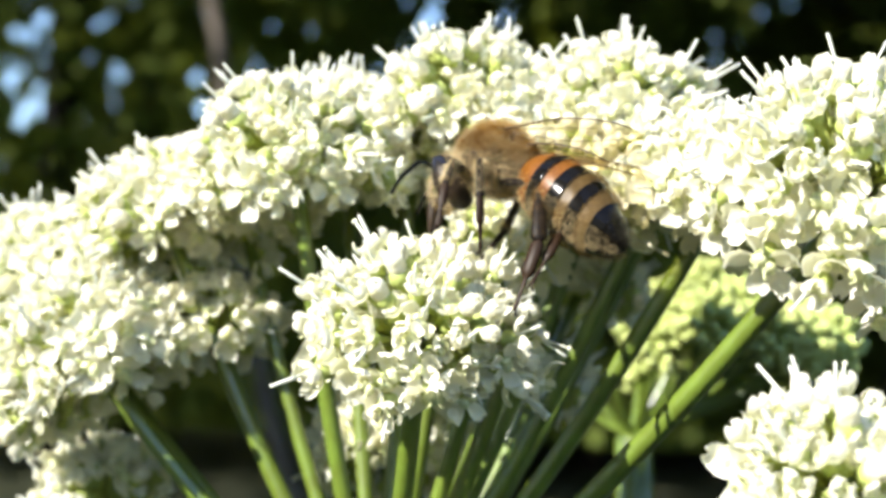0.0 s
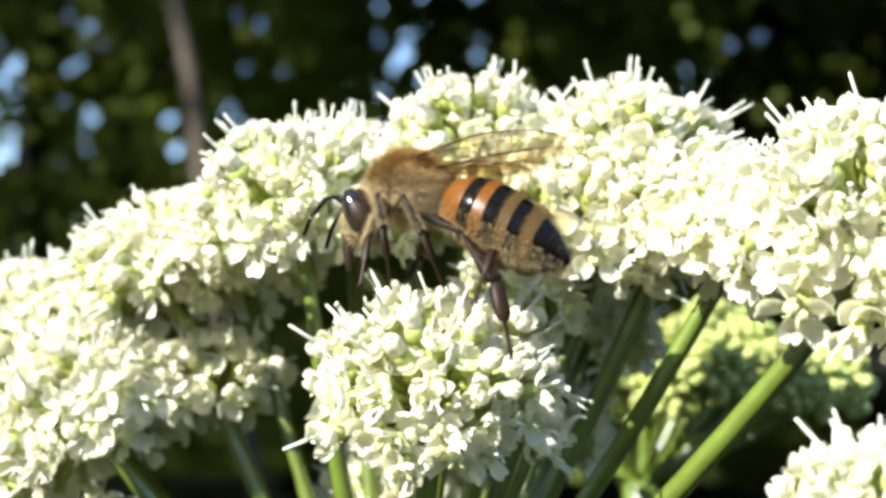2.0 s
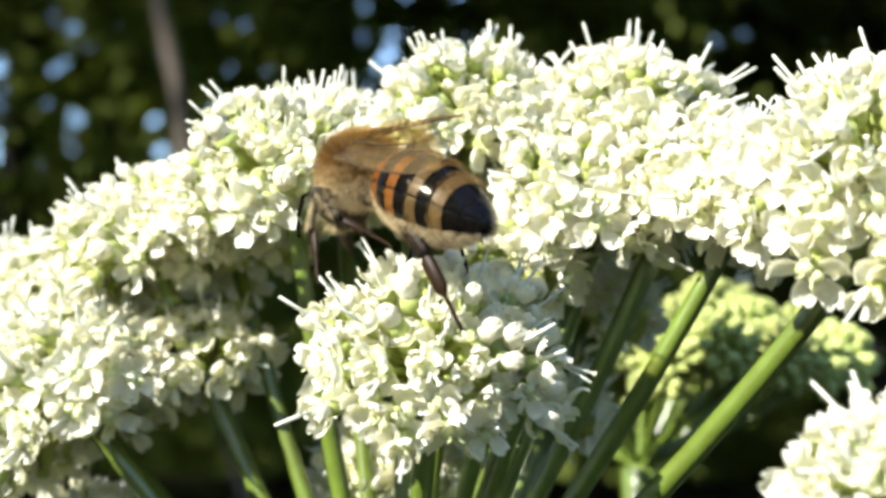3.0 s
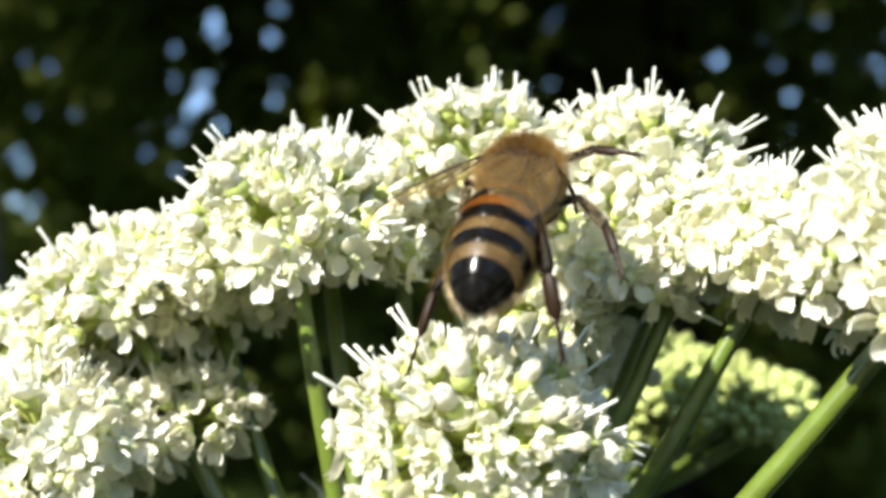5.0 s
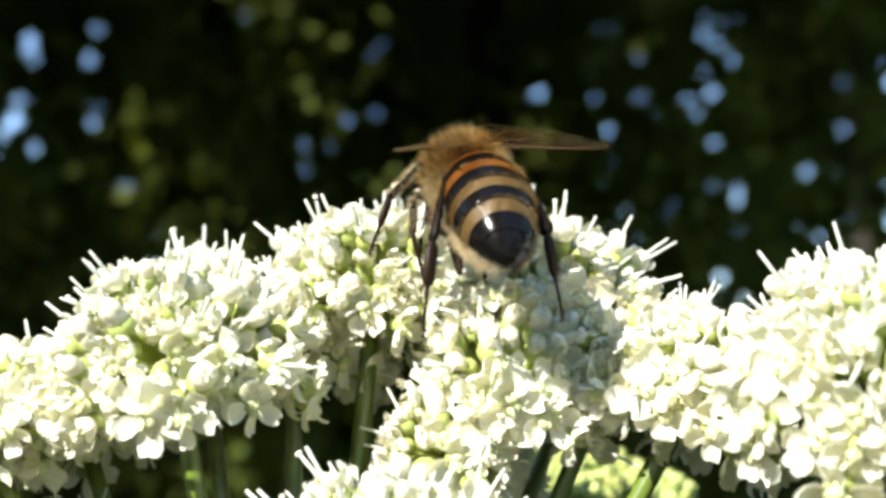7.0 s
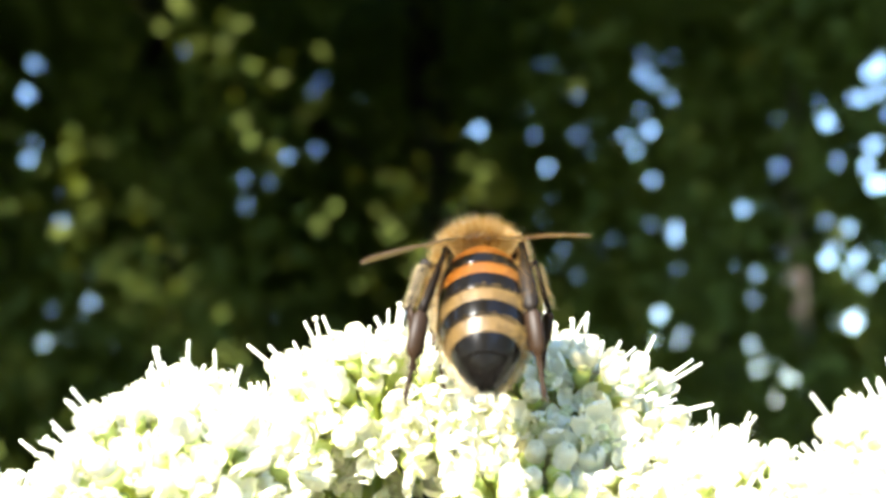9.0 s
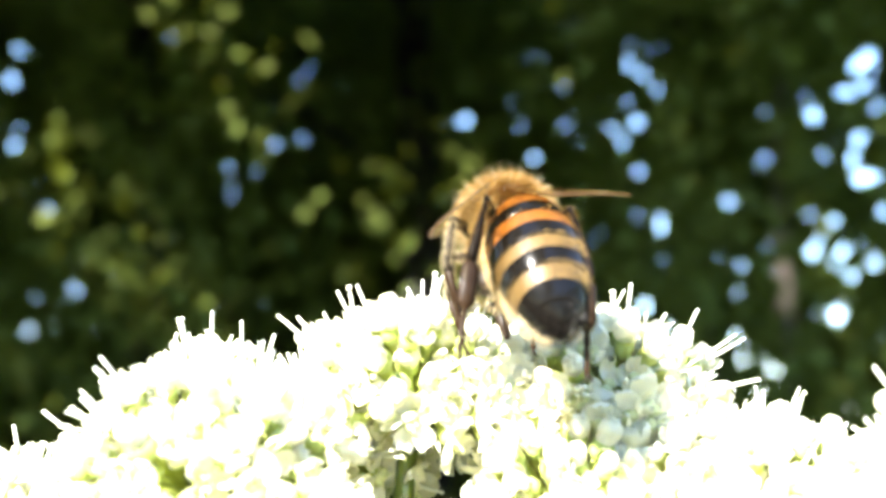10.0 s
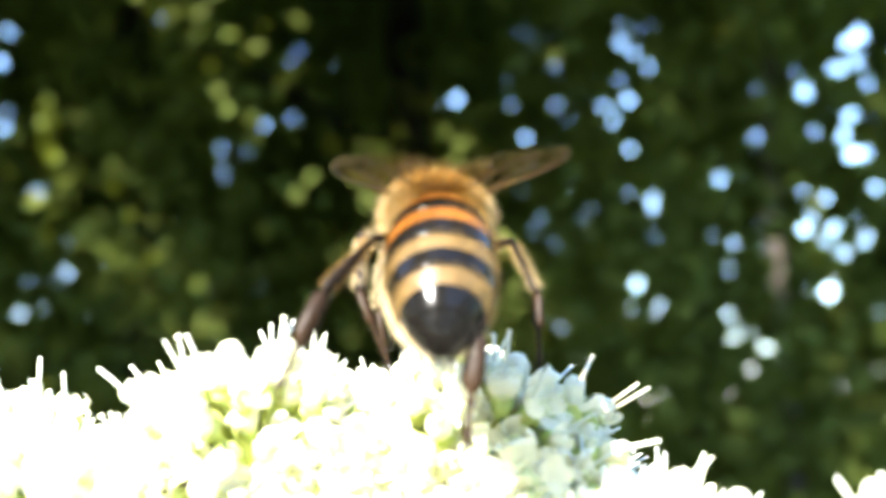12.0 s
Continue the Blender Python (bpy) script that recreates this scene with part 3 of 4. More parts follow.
def bee():
    rnd = random.Random(11)
    body = tagged(new("honey_bee"), "honey bee with golden furry thorax and striped orange and black abdomen", "bee")
    # thorax
    t = Build()
    t.ball((0, 0, 0), (2.05 * MM, 1.85 * MM, 1.8 * MM), rings=16, sides=24)
    t.ball((-1.55 * MM, 0, 0.55 * MM), (0.55 * MM, 0.95 * MM, 0.5 * MM), rings=8, sides=14)
    thorax = part("thorax", t, [BROWN], body)
    h = Build()
    ball = ((0, 0, 0), (2.03 * MM, 1.83 * MM, 1.78 * MM))
    hairs_into(h, on_ball(*ball, 8200, rnd, lambda n: n.z > -0.1 and (n.x > -0.3 or n.z < 0.3 or rnd.random() < 0.4)), 0.58 * MM, 0.011 * MM, Vector((-0.25, 0, 0.05)), rnd)
    hairs_into(h, on_ball(*ball, 4200, rnd, lambda n: n.z < 0.1 or n.x > 0.6 or (abs(n.y) > 0.75 and n.z < 0.4)), 0.62 * MM, 0.011 * MM, Vector((-0.2, 0, -0.1)), rnd, 1)
    hairs_into(h, on_ball((-1.55 * MM, 0, 0.55 * MM), (0.55 * MM, 0.95 * MM, 0.5 * MM), 900, rnd, lambda n: n.x < 0.2), 0.5 * MM, 0.014 * MM, Vector((-0.2, 0, 0.2)), rnd)
    hairs_into(h, on_ball(*ball, 700, rnd, lambda n: n.z > -0.3), 0.85 * MM, 0.008 * MM, Vector((0.0, 0, 0.1)), rnd, 1)
    hairs_into(h, on_ball(*ball, 2600, rnd, lambda n: n.x < 0.15 and abs(n.y) > 0.4 and n.z < 0.4), 0.75 * MM, 0.011 * MM, Vector((-0.6, 0, 0)), rnd, 1)
    part("hair", h, [HAIR, PALE_HAIR], thorax, "dense golden hair", smooth=False, kind="stuff")
    # head
    hd = Build()
    tilt = Matrix.Rotation(0.75, 3, "Y")
    at = Vector((2.15, 0, -1.75)) * MM
    hd.ball(at, (0.95 * MM, 1.6 * MM, 1.65 * MM), tilt, rings=14, sides=20)
    hd.tube([at + Vector((0.55, 0, -1.2)) * MM, at + Vector((0.45, 0, -2.1)) * MM, at + Vector((0.2, 0, -3.0)) * MM], [0.5 * MM, 0.3 * MM, 0.14 * MM], 10)
    head = part("head", hd, [BROWN], body)
    hh = Build()
    hairs_into(hh, on_ball(at, (0.95 * MM, 1.55 * MM, 1.62 * MM), 1100, rnd, lambda n: abs(n.y) < 0.72), 0.45 * MM, 0.014 * MM, Vector((0.2, 0, 0)), rnd)
    part("hair", hh, [PALE_HAIR], head, "short pale hair", smooth=False, kind="stuff")
    for side in (-1, 1):
        e = Build()
        e.ball(at + Vector((0.12, side * 1.10, 0.1)) * MM, (0.60 * MM, 0.46 * MM, 1.18 * MM), tilt, rings=12, sides=16)
        part("eye", e, [EYE], head, "glossy black compound eye")
        a = Build()
        root = at + Vector((0.85, side * 0.35, 0.2)) * MM
        a.tube([root, root + Vector((0.7, side * 0.5, 0.35)) * MM, root + Vector((1.0, side * 0.75, 0.2)) * MM, root + Vector((1.5, side * 1.1, -1.0)) * MM,
                root + Vector((1.6, side * 1.2, -2.0)) * MM], [0.11 * MM, 0.1 * MM, 0.12 * MM, 0.13 * MM, 0.1 * MM], 7)
        part("antenna", a, [CHITIN], head)
    # abdomen
    core = Build()
    core.grid([[belly_spine(s) + Vector((0, math.cos(a), math.sin(a))) * belly_radius(s) * 0.94 for a in [2 * math.pi * q / 24 for q in range(24)]]
               for s in [i / 16 for i in range(17)]], True)
    abdomen = part("abdomen", core, [BROWN], body)
    abdomen.location = WAIST
    bands = [(0.0, 0.31, 0.71, ORANGE), (0.31, 0.50, 0.50, ORANGE), (0.50, 0.67, 0.43, TAN), (0.67, 0.85, 0.46, TAN), (0.85, 1.0, 0.0, TAN)]
    for s0, s1, bright, colour in bands:
        b, rows, mats = Build(), [], []
        n = 14
        for i in range(n + 1):
            s = min(s0 + (s1 + 0.018 - s0) * i / n, 1.0)
            r = belly_radius(s) * (0.98 + (0.0 if s1 >= 1 else 0.028) * (i / n))
            rows.append([belly_spine(s) + Vector((0, math.cos(a), 0.96 * math.sin(a))) * r for a in [2 * math.pi * q / 36 for q in range(36)]])
            mats.append(0 if i / n < bright else 1)
        rows.append([p.lerp(belly_spine(min(s1 + 0.018, 1)), 0.05) for p in rows[-1]])
        b.grid(rows, True, mats=mats)
        seg = part("segment", b, [colour, CHITIN], abdomen, "shiny black tip" if bright < 0.1 else ("orange band with black hind edge" if colour is ORANGE else "tan band with black hind edge"))
        hr, places = Build(), []
        for _ in range(1500 if colour is TAN else 260):
            s = s0 + (s1 - s0) * (rnd.random() * bright * 1.22)
            a = rnd.uniform(0, 6.283)
            out = Vector((0, math.cos(a), math.sin(a)))
            places.append((belly_spine(s) + out * belly_radius(s), out))
        if not bright:
            places = [(belly_spine(s) + o * belly_radius(s), o) for s, o in ((rnd.uniform(0.85, 0.98), spread((1, 0, 0), 1.5708, rnd.uniform(0, 6.283))) for _ in range(420))]
        hairs_into(hr, places, 0.27 * MM, 0.011 * MM, Vector((-1.3, 0, 0)), rnd)
        extra = []
        for _ in range(240 if s1 >= 1 else 900):
            s = rnd.uniform(s0, min(s1, 0.97))
            a = rnd.choice((-1, 1)) * rnd.uniform(0.5, 1.4) - 1.5708
            out = Vector((0, math.cos(a), math.sin(a)))
            extra.append((belly_spine(s) + out * belly_radius(s), out))
        hairs_into(hr, extra, 0.40 * MM, 0.007 * MM, Vector((-0.5, 0, 0)), rnd, 1)
        part("hair_band", hr, [DARK_HAIR if not bright else TAN_HAIR if colour is TAN else HAIR, PALE_HAIR], abdomen, "pale downy hair", smooth=False, kind="stuff")
    # wings: each built along -x from its hinge, its front edge outwards
    wings = []
    for side in (1, -1):
        for name, long, wide, hinge in (("forewing", 9.3, 3.3, (0.3, 1.45, 1.15)), ("hindwing", 6.4, 2.2, (0.3, 1.45, 1.15))):
            w, n = Build(), 12
            rows = []
            for i in range(n + 1):
                s = i / n
                front = wide * 0.32 * math.sin(math.pi * min(s * 1.02, 1)) ** 0.5 * (0.4 + 0.6 * s)
                rear = -wide * 0.68 * math.sin(math.pi * (0.06 + 0.94 * s) ** 1.25) ** 0.7 - 0.12 * (1 - s)
                rows.append([Vector((-long * s, side * (rear + (front - rear) * v), 0.12 * math.sin(v * 9 + s * 3) * 0.35 + 0.25 * math.sin(s * 3))) * MM for v in [q / 6 for q in range(7)]])
            w.grid(rows)
            wing = part(name, w, [WING], body, "clear amber wing")
            solid = wing.modifiers.new("thickness", "SOLIDIFY")
            solid.thickness = 0.012 * MM
            for v, end in ((1.0, 0.97), (0.78, 0.7), (0.5, 0.86), (0.25, 0.6)):
                tube = Build()
                pts = []
                for i in range(9):
                    s = end * i / 8
                    j = s * n
                    k = min(int(j), n - 1)
                    lo, hi = rows[k], rows[k + 1]
                    vv = (0.75 + (v - 0.75) * min(1, s * 2.2)) * 6
                    q = min(int(vv), 5)
                    p = lo[q].lerp(hi[q], j - k).lerp(lo[q + 1].lerp(hi[q + 1], j - k), vv - q)
                    pts.append(p)
                tube.tube(pts, [(0.07 - 0.004 * i) * MM * (1 if v == 1.0 else 0.45) for i in range(9)], 5)
                part("vein", tube, [VEIN], wing)
            wings.append((wing, side, Vector((hinge[0], hinge[1] * side, hinge[2])) * MM, name))
    # legs: femur, shin and foot, each built along +x from its joint
    legs = []
    for side in (1, -1):
        for k, (x, low, thigh, shin, sole, wide) in enumerate(((1.25, -1.3, 1.9, 2.0, 2.6, 0.26), (0.1, -1.4, 2.3, 2.4, 2.8, 0.28), (-1.05, -1.3, 3.0, 3.4, 3.9, 0.43))):
            f, bones = Build(), (thigh, shin, sole)
            f.tube([Vector((s * thigh, 0, 0)) * MM for s in (-0.12, 0.1, 0.45, 0.85, 1.02)], [q * MM for q in (0.18, 0.26, 0.3, 0.23, 0.17)], 9, flat=0.8)
            leg = part("leg", f, [LEG], body)
            tb = Build()
            tb.tube([Vector((s * shin, 0, 0)) * MM for s in (-0.04, 0.15, 0.6, 0.95, 1.02)], [q * MM for q in (0.16, 0.22, wide * 0.9, wide, wide * 0.6)], 9, flat=0.55)
            tibia = part("tibia", tb, [LEG], leg, "dark brown shin")
            ts = Build()
            ts.tube([Vector((s * sole, 0, 0)) * MM for s in (0, 0.08, 0.45, 0.52, 0.56, 0.66, 0.69, 0.8, 0.83, 0.95, 1.0)],
                    [q * MM for q in (0.15, wide * 0.95, wide * 0.98, wide * 0.6, 0.12, 0.15, 0.1, 0.14, 0.1, 0.15, 0.08)], 8, flat=0.6)
            for claw in (-1, 1):
                ts.tube([Vector((0.97 * sole, 0, 0)) * MM, Vector((sole + 0.18, claw * 0.14, -0.05)) * MM, Vector((sole + 0.25, claw * 0.2, -0.22)) * MM], [0.06 * MM, 0.05 * MM, 0.02 * MM], 4)
            foot = part("foot", ts, [FOOT], leg, "reddish brown foot")
            for piece, long, count in ((leg, thigh, 220), (tibia, shin, 300 if k == 2 else 420)):
                lh, places = Build(), []
                for _ in range(count):
                    o = Vector((0, rnd.gauss(0, 1), rnd.gauss(0, 1))).normalized()
                    places.append((Vector((rnd.uniform(0.05, 0.95) * long, 0, 0)) * MM + o * 0.18 * MM, o))
                hairs_into(lh, places, 0.36 * MM, 0.009 * MM, Vector((0.7, 0, 0)), rnd)
                if piece is leg:
                    part("hair", lh, [PALE_HAIR], leg, "pale leg hair", smooth=False, kind="stuff")
                else:
                    start = len(tb.verts)
                    tb.verts += lh.verts
                    tb.faces += [tuple(start + q for q in face) for face in lh.faces]
                    tb.mats += [1] * len(lh.faces)
                    tibia.data = tb.mesh("tibia", [LEG, HAIR if k == 2 else PALE_HAIR])
            legs.append((leg, tibia, foot, side, Vector((x, side * 0.8, low)), bones, ((0.2, 0.5, 1.0), (-0.2, 0.7, 0.3), (-0.6, 0.15, 0.45))[k]))
    return body, abdomen, wings, legs


BEE, ABDOMEN, WINGS, LEGS = bee()


def wing_pose(hinge, side, turn, name):
    """A wing turned about its hinge; the hind wing is hooked to the fore wing's rear edge and moves with it."""
    m = Matrix.Translation(hinge) @ pose(0, 0, 0, *turn)
    return m @ Matrix.Translation(Vector((-0.5, -side * 0.9, -0.04)) * MM) @ pose(0, 0, 0, 0, 0, side * 9) if name == "hindwing" else m


def leg_joints(hip, toe, side, bones, pole):
    """Knee, ankle and toe of a leg that reaches from its hip to a toe's place, in millimetres of the body's space."""
    thigh, shin, sole = bones
    lower = shin + sole * 0.94
    way = toe - hip
    far = min(max(way.length, abs(thigh - lower) + 0.3), thigh + lower - 0.05)
    way.normalize()
    toe = hip + way * far
    pole = Vector((pole[0], side * pole[1], pole[2]))
    pole = (pole - way * pole.dot(way)).normalized()
    along_way = (thigh ** 2 - lower ** 2 + far ** 2) / (2 * far)
    knee = hip + way * along_way + pole * math.sqrt(max(thigh ** 2 - along_way ** 2, 0))
    down = (toe - knee).normalized()
    bow = (pole - down * pole.dot(down)).normalized()
    ankle = knee + (down * 0.975 + bow * 0.2).normalized() * shin
    toe = ankle + (toe - ankle).normalized() * sole
    return knee, ankle, toe


def along(start, end):
    """The pose at start, in millimetres, with +x towards end."""
    return Matrix.Translation(start * MM) @ (end - start).to_track_quat("X", "Z").to_matrix().to_4x4()


def motions():
    # the front dome dips under the bee and lifts when it walks on
    dips = [(0, 0), (2.7, 0), (4.3, 5.5), (4.5, 6), (5, 3.6), (5.5, 0), (12, 0)]
    swings = [(0, 0), (11, 0), (11.5, 0.7), (12, 3.1)]
    for which, rows in ((LANDING, [(t, (a, 0, 0)) for t, a in dips]), (EDGE, [(t, (0, a, 0)) for t, a in swings])):
        for swaying in SWAYING[which]:
            rest = swaying.matrix_basis.copy()
            walk(swaying, [(t, Matrix.Translation(HUB) @ pose(0, 0, 0, *turn) @ Matrix.Translation(-Vector(HUB)) @ rest) for t, turn in rows])
    walk(BEE, [
        (0, pose(0.00212, -0.00874, Z0 + 0.00337, 17, -12, 160)),
        (0.5, pose(0.00249, -0.00888, Z0 + 0.00300, 19, -10, 136)),
        (1, pose(0.00105, -0.00914, Z0 + 0.00386, 30, -8, 170)),
        (1.5, pose(-0.00009, -0.00890, Z0 + 0.00483, 24, -12, 179)),
        (2, pose(-0.00308, -0.01010, Z0 + 0.00430, 8, -9, 172)),
        (2.5, pose(-0.00500, -0.01080, Z0 + 0.00354, -24, -9, 154)),
        (2.7, pose(-0.00540, -0.01060, Z0 + 0.00338, -24, -9, 150)),
        (4.3, pose(-0.00419, -0.00792, Z0 + 0.00476, -1, 25, 91)),
        (4.5, pose(-0.00181, -0.00817, Z0 + 0.00474, 1, 32, 89)),
        (5, pose(0.00066, -0.01025, Z0 + 0.00546, 7, -29, 72)),
        (5.5, pose(0.00200, -0.01052, Z0 + 0.00827, 13, -60, 64)),
        (6, pose(0.00232, -0.01054, Z0 + 0.01009, 14, -49, 57)),
        (6.5, pose(0.00506, -0.00793, Z0 + 0.01222, 17, -28, 44)),
        (7, pose(0.00237, -0.00443, Z0 + 0.01340, -3, 2, 97)),
        (7.5, pose(0.00312, -0.00438, Z0 + 0.01400, 4, 12, 81)),
        (7.7, pose(0.00453, -0.00384, Z0 + 0.01442, 11, -18, 62)),
        (9.3, pose(0.00236, -0.00274, Z0 + 0.01552, 0, 17, 90)),
        (9.5, pose(0.00239, -0.00272, Z0 + 0.01574, -2, 17, 93)),
        (10, pose(0.00177, -0.00267, Z0 + 0.01574, -3, 18, 96)),
        (10.5, pose(0.00322, -0.00252, Z0 + 0.01646, 3, 7, 84)),
        (11, pose(0.00472, -0.00239, Z0 + 0.01721, 3, 6, 83)),
        (11.5, pose(0.00689, -0.00220, Z0 + 0.01728, 15, 10, 60)),
        (12, pose(0.00520, -0.00142, Z0 + 0.01730, 3, 18, 86)),
    ])
    bend = [(0, 15), (0.5, 15), (1, 28), (1.5, 22), (2, 10), (2.5, 5), (2.7, 5), (4.3, 60), (4.5, 65), (5, 12), (5.5, 5), (6, 8), (6.5, 10), (7, 38), (7.5, 45), (7.7, 18), (9.3, 64), (9.5, 64), (10, 64), (10.5, 60), (11, 60), (11.5, 54), (12, 60)]
    walk(ABDOMEN, [(t, Matrix.Translation(WAIST) @ pose(0, 0, 0, 0, -angle, 0)) for t, angle in bend])
    left = [(0, 28, 6, -6), (0.5, 28, 14, 4), (1, 28, -1, -11), (1.5, 28, -3, -19), (2, 28, 11, -12), (2.5, -20, 20, -27), (2.7, -20, 11, -5), (4.3, -32, -15, -6), (4.5, -16, -15, -2), (5, -17, -2, -21), (5.5, 6, 18, -22), (6, 19, 18, -15), (6.5, -9, 17, -14), (7, -1, -12, -20), (7.5, -13, -12, -20), (7.7, 2, 12, -4), (9.3, -7, -30, -28), (9.5, -17, -31, -26), (10, -24, -33, -29), (10.5, 12, -28, -24), (11, 6, -22, -31), (11.5, 6, -16, -21), (12, -7, -19, -15)]
    right = [(0, -22, 13, 32), (0.5, -22, 6, 12), (1, -22, 23, 32), (1.5, -22, 17, 19), (2, -22, 24, 32), (2.5, 8, 1, 32), (2.7, 8, 14, -10), (4.3, 28, -16, 12), (4.5, 33, -18, 15), (5, 9, 3, 7), (5.5, 4, 20, 13), (6, 3, 17, 19), (6.5, -1, 18, 20), (7, 13, -12, 21), (7.5, 33, -21, 22), (7.7, 29, -1, 34), (9.3, -8, -24, 11), (9.5, -3, -26, 7), (10, 1, -27, 7), (10.5, -12, -28, 12), (11, 27, -26, 4), (11.5, -1, -17, 15), (12, -7, -15, 16)]
    for wing, side, hinge, name in WINGS:
        walk(wing, [(t, wing_pose(hinge, side, turn, name)) for t, *turn in (left if side == 1 else right)])
    feet = {
        "left_front": [(0, -0.6, 4.1, -5.3), (0.5, 3.4, 1.4, -5.4), (1, -0.2, 2.4, -6.3), (1.5, -0.2, 2.4, -6.8), (2, -1.1, 2.8, -5.2), (2.5, -1.0, 4.8, -3.8), (2.7, -2.3, 4.3, -3.8), (4.3, 3.6, 1.6, -4.8), (4.5, 3.6, 1.6, -4.8), (5, 3.6, 1.6, -4.8), (5.5, 3.6, 1.6, -4.8), (6, 3.6, 1.6, -4.8), (6.5, 3.6, 1.6, -4.8), (7, 3.6, 1.6, -4.8), (7.5, 3.6, 1.6, -4.8), (7.7, 3.6, 1.6, -4.8), (9.3, 3.6, 1.6, -4.8), (9.5, 3.6, 1.6, -4.8), (10, 3.6, 1.6, -4.8), (10.5, 3.6, 1.6, -4.8), (11, 3.6, 1.6, -4.8), (11.5, 3.6, 1.6, -4.8), (12, 3.6, 1.6, -4.8)],
        "left_middle": [(0, -2.9, 3.2, -5.7), (0.5, -3.9, 2.5, -5.1), (1, -2.4, 1.7, -6.9), (1.5, -3.2, 2.2, -7.3), (2, -3.8, 2.5, -5.1), (2.5, -2.4, 4.3, -2.9), (2.7, -4.0, 3.0, -2.8), (4.3, 0.6, 2.6, -5.0), (4.5, 0.6, 2.6, -5.0), (5, 0.6, 2.6, -5.0), (5.5, 0.6, 2.6, -5.0), (6, 0.6, 2.6, -5.0), (6.5, 0.6, 2.6, -5.0), (7, -0.9, 5.0, -3.8), (7.5, -0.6, 3.8, -5.6), (7.7, -1.6, 6.7, -2.3), (9.3, 0.6, 2.6, -5.0), (9.5, 0.6, 2.6, -5.0), (10, 0.6, 2.6, -5.0), (10.5, 0.6, 2.6, -5.0), (11, 0.6, 2.6, -5.0), (11.5, 0.6, 2.6, -5.0), (12, -0.6, 1.9, -5.8)],
        "left_hind": [(0, -5.7, 2.7, -8.1), (0.5, -7.0, 0.7, -7.4), (1, -4.2, 1.7, -8.3), (1.5, -5.5, 1.7, -10.1), (2, -7.9, 2.6, -7.8), (2.5, -8.4, 6.0, -3.4), (2.7, -9.7, 2.8, -4.2), (4.3, -0.2, 1.4, -10.6), (4.5, -0.4, 2.4, -10.6), (5, -8.8, 3.2, -6.1), (5.5, -10.1, 3.0, -2.4), (6, -10.4, 0.3, -2.5), (6.5, -9.8, -0.9, -3.0), (7, -5.1, 3.6, -7.9), (7.5, -4.2, 1.7, -8.4), (7.7, -5.9, 4.0, -5.2), (9.3, -4.2, 3.5, -7.8), (9.5, -4.0, 4.0, -7.7), (10, -3.7, 4.2, -7.6), (10.5, -4.7, 3.5, -8.1), (11, -5.0, 3.8, -7.0), (11.5, -5.5, 4.2, -8.4), (12, -4.5, 5.5, -8.6)],
        "right_front": [(0, 3.4, -1.4, -5.4), (0.5, 3.4, -1.4, -5.4), (1, 3.4, -1.4, -5.4), (1.5, 3.4, -1.4, -5.4), (2, 0.3, 3.0, -5.7), (2.5, 3.4, -1.4, -5.4), (2.7, 3.4, -1.4, -5.4), (4.3, 3.6, -1.6, -4.8), (4.5, 3.6, -1.6, -4.8), (5, -0.1, -5.5, 1.5), (5.5, 3.6, -1.6, -4.8), (6, 3.6, -1.6, -4.8), (6.5, 3.6, -1.6, -4.8), (7, 3.6, -1.6, -4.8), (7.5, 3.6, -1.6, -4.8), (7.7, 3.6, -1.6, -4.8), (9.3, 3.6, -1.6, -4.8), (9.5, 3.6, -1.6, -4.8), (10, 3.6, -1.6, -4.8), (10.5, 3.6, -1.6, -4.8), (11, 3.6, -1.6, -4.8), (11.5, 3.6, -1.6, -4.8), (12, 3.6, -1.6, -4.8)],
        "right_middle": [(0, 0.3, -2.2, -5.6), (0.5, 0.3, -2.2, -5.6), (1, 0.3, -2.2, -5.6), (1.5, 0.3, -2.2, -5.6), (2, 0.3, -2.2, -5.6), (2.5, 0.3, -2.2, -5.6), (2.7, 0.3, -2.2, -5.6), (4.3, 0.6, -2.6, -5.0), (4.5, 0.6, -2.6, -5.0), (5, -4.2, -5.6, -2.8), (5.5, -4.8, -5.0, -0.4), (6, -2.9, -4.9, -5.6), (6.5, -4.7, -5.0, -2.9), (7, 0.6, -2.6, -5.0), (7.5, 0.6, -2.6, -5.0), (7.7, -0.5, -5.3, -3.8), (9.3, 0.6, -2.6, -5.0), (9.5, 0.6, -2.6, -5.0), (10, 0.6, -2.6, -5.0), (10.5, -0.8, -3.2, -4.7), (11, -0.7, -2.3, -5.3), (11.5, -1.1, -3.7, -4.5), (12, -0.5, -3.9, -5.8)],
        "right_hind": [(0, -6.2, 2.9, -6.7), (0.5, -7.2, 0.7, -6.2), (1, -5.9, 1.6, -7.9), (1.5, -6.5, 2.7, -8.7), (2, -5.8, 3.2, -5.5), (2.5, -4.2, -2.0, -5.6), (2.7, -4.2, -2.0, -5.6), (4.3, -1.0, -5.4, -9.5), (4.5, -0.1, -4.4, -9.9), (5, -7.7, -3.6, -5.3), (5.5, -9.7, -1.7, -6.0), (6, -10.0, -2.7, -3.4), (6.5, -8.9, -3.9, -5.4), (7, -4.9, -2.9, -7.8), (7.5, -4.8, -3.7, -6.6), (7.7, -6.1, -1.3, -4.3), (9.3, -3.7, -1.7, -8.3), (9.5, -3.5, -1.4, -8.6), (10, -3.1, -1.2, -8.6), (10.5, -4.4, -1.8, -8.6), (11, -4.7, -1.1, -8.3), (11.5, -5.2, -3.3, -8.8), (12, -3.6, -0.9, -10.0)],
    }
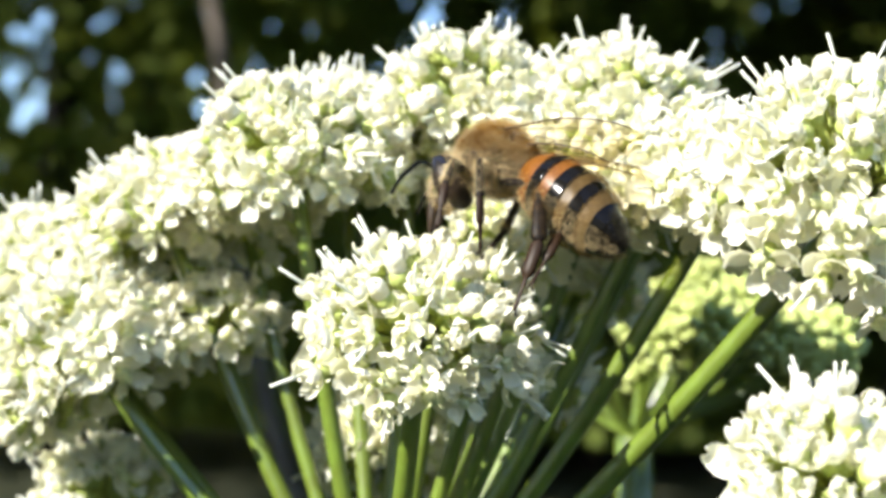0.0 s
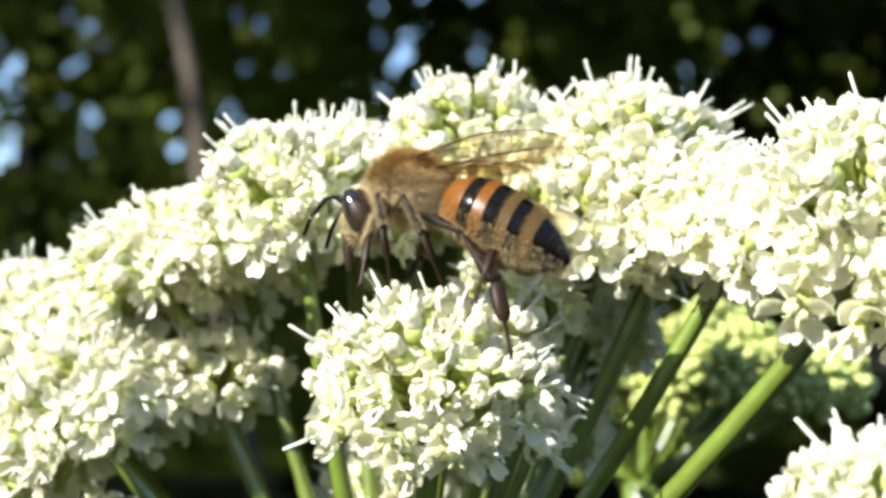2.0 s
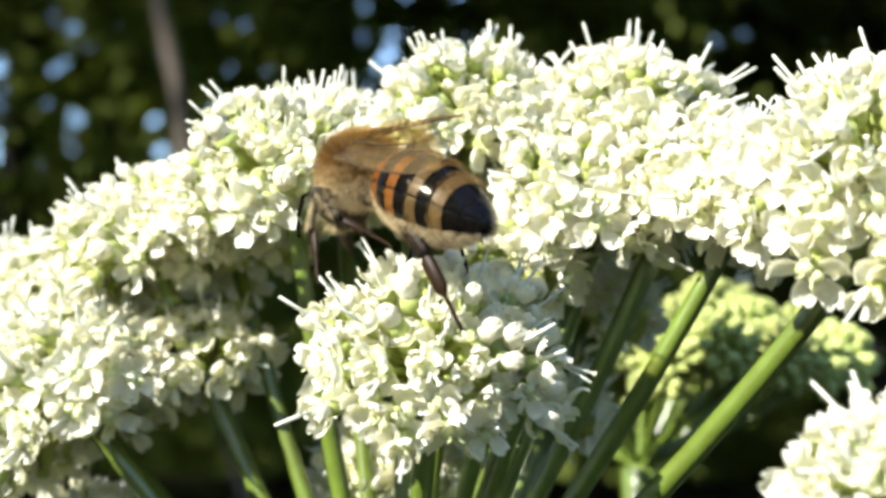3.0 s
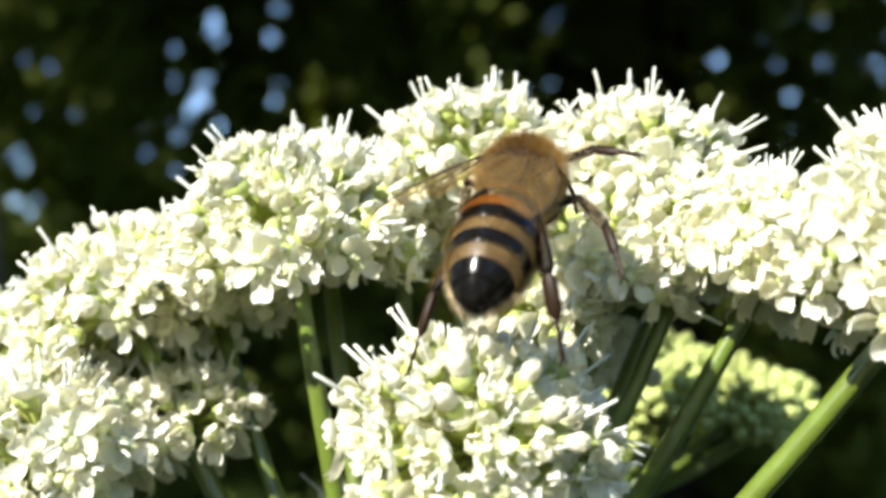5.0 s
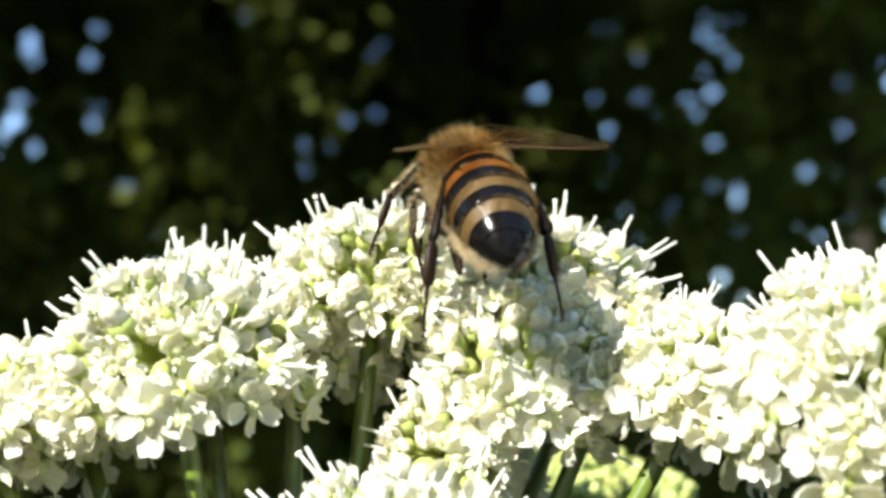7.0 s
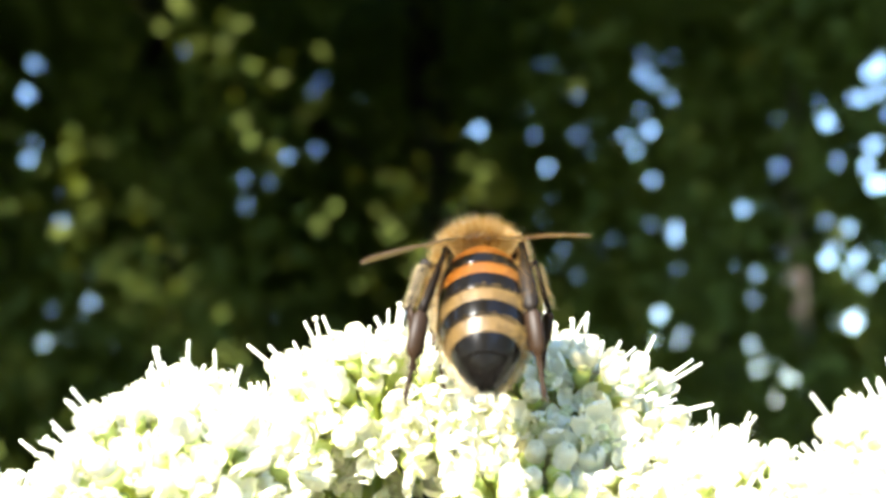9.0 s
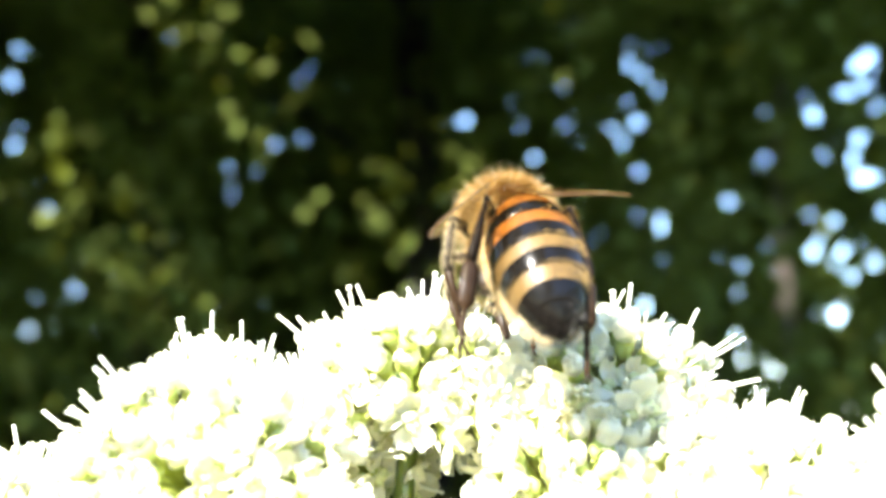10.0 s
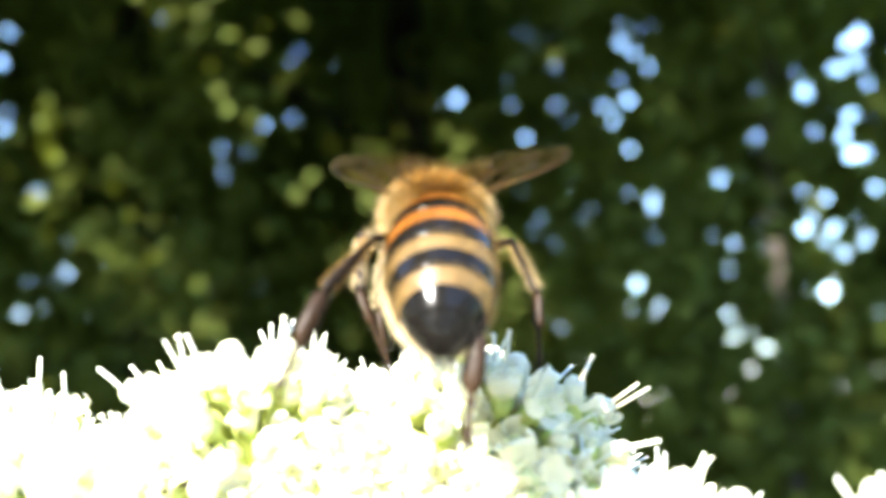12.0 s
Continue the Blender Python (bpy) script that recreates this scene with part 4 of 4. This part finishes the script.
    for (leg, tibia, foot, side, hip, bones, pole), rows in zip(LEGS, feet.values()):
        stand = [(t, leg_joints(hip, Vector(toe), side, bones, pole)) for t, *toe in rows]
        walk(leg, [(t, along(hip, knee)) for t, (knee, ankle, toe) in stand])
        walk(tibia, [(t, along(hip, knee).inverted() @ along(knee, ankle)) for t, (knee, ankle, toe) in stand])
        walk(foot, [(t, along(hip, knee).inverted() @ along(ankle, toe)) for t, (knee, ankle, toe) in stand])


motions()
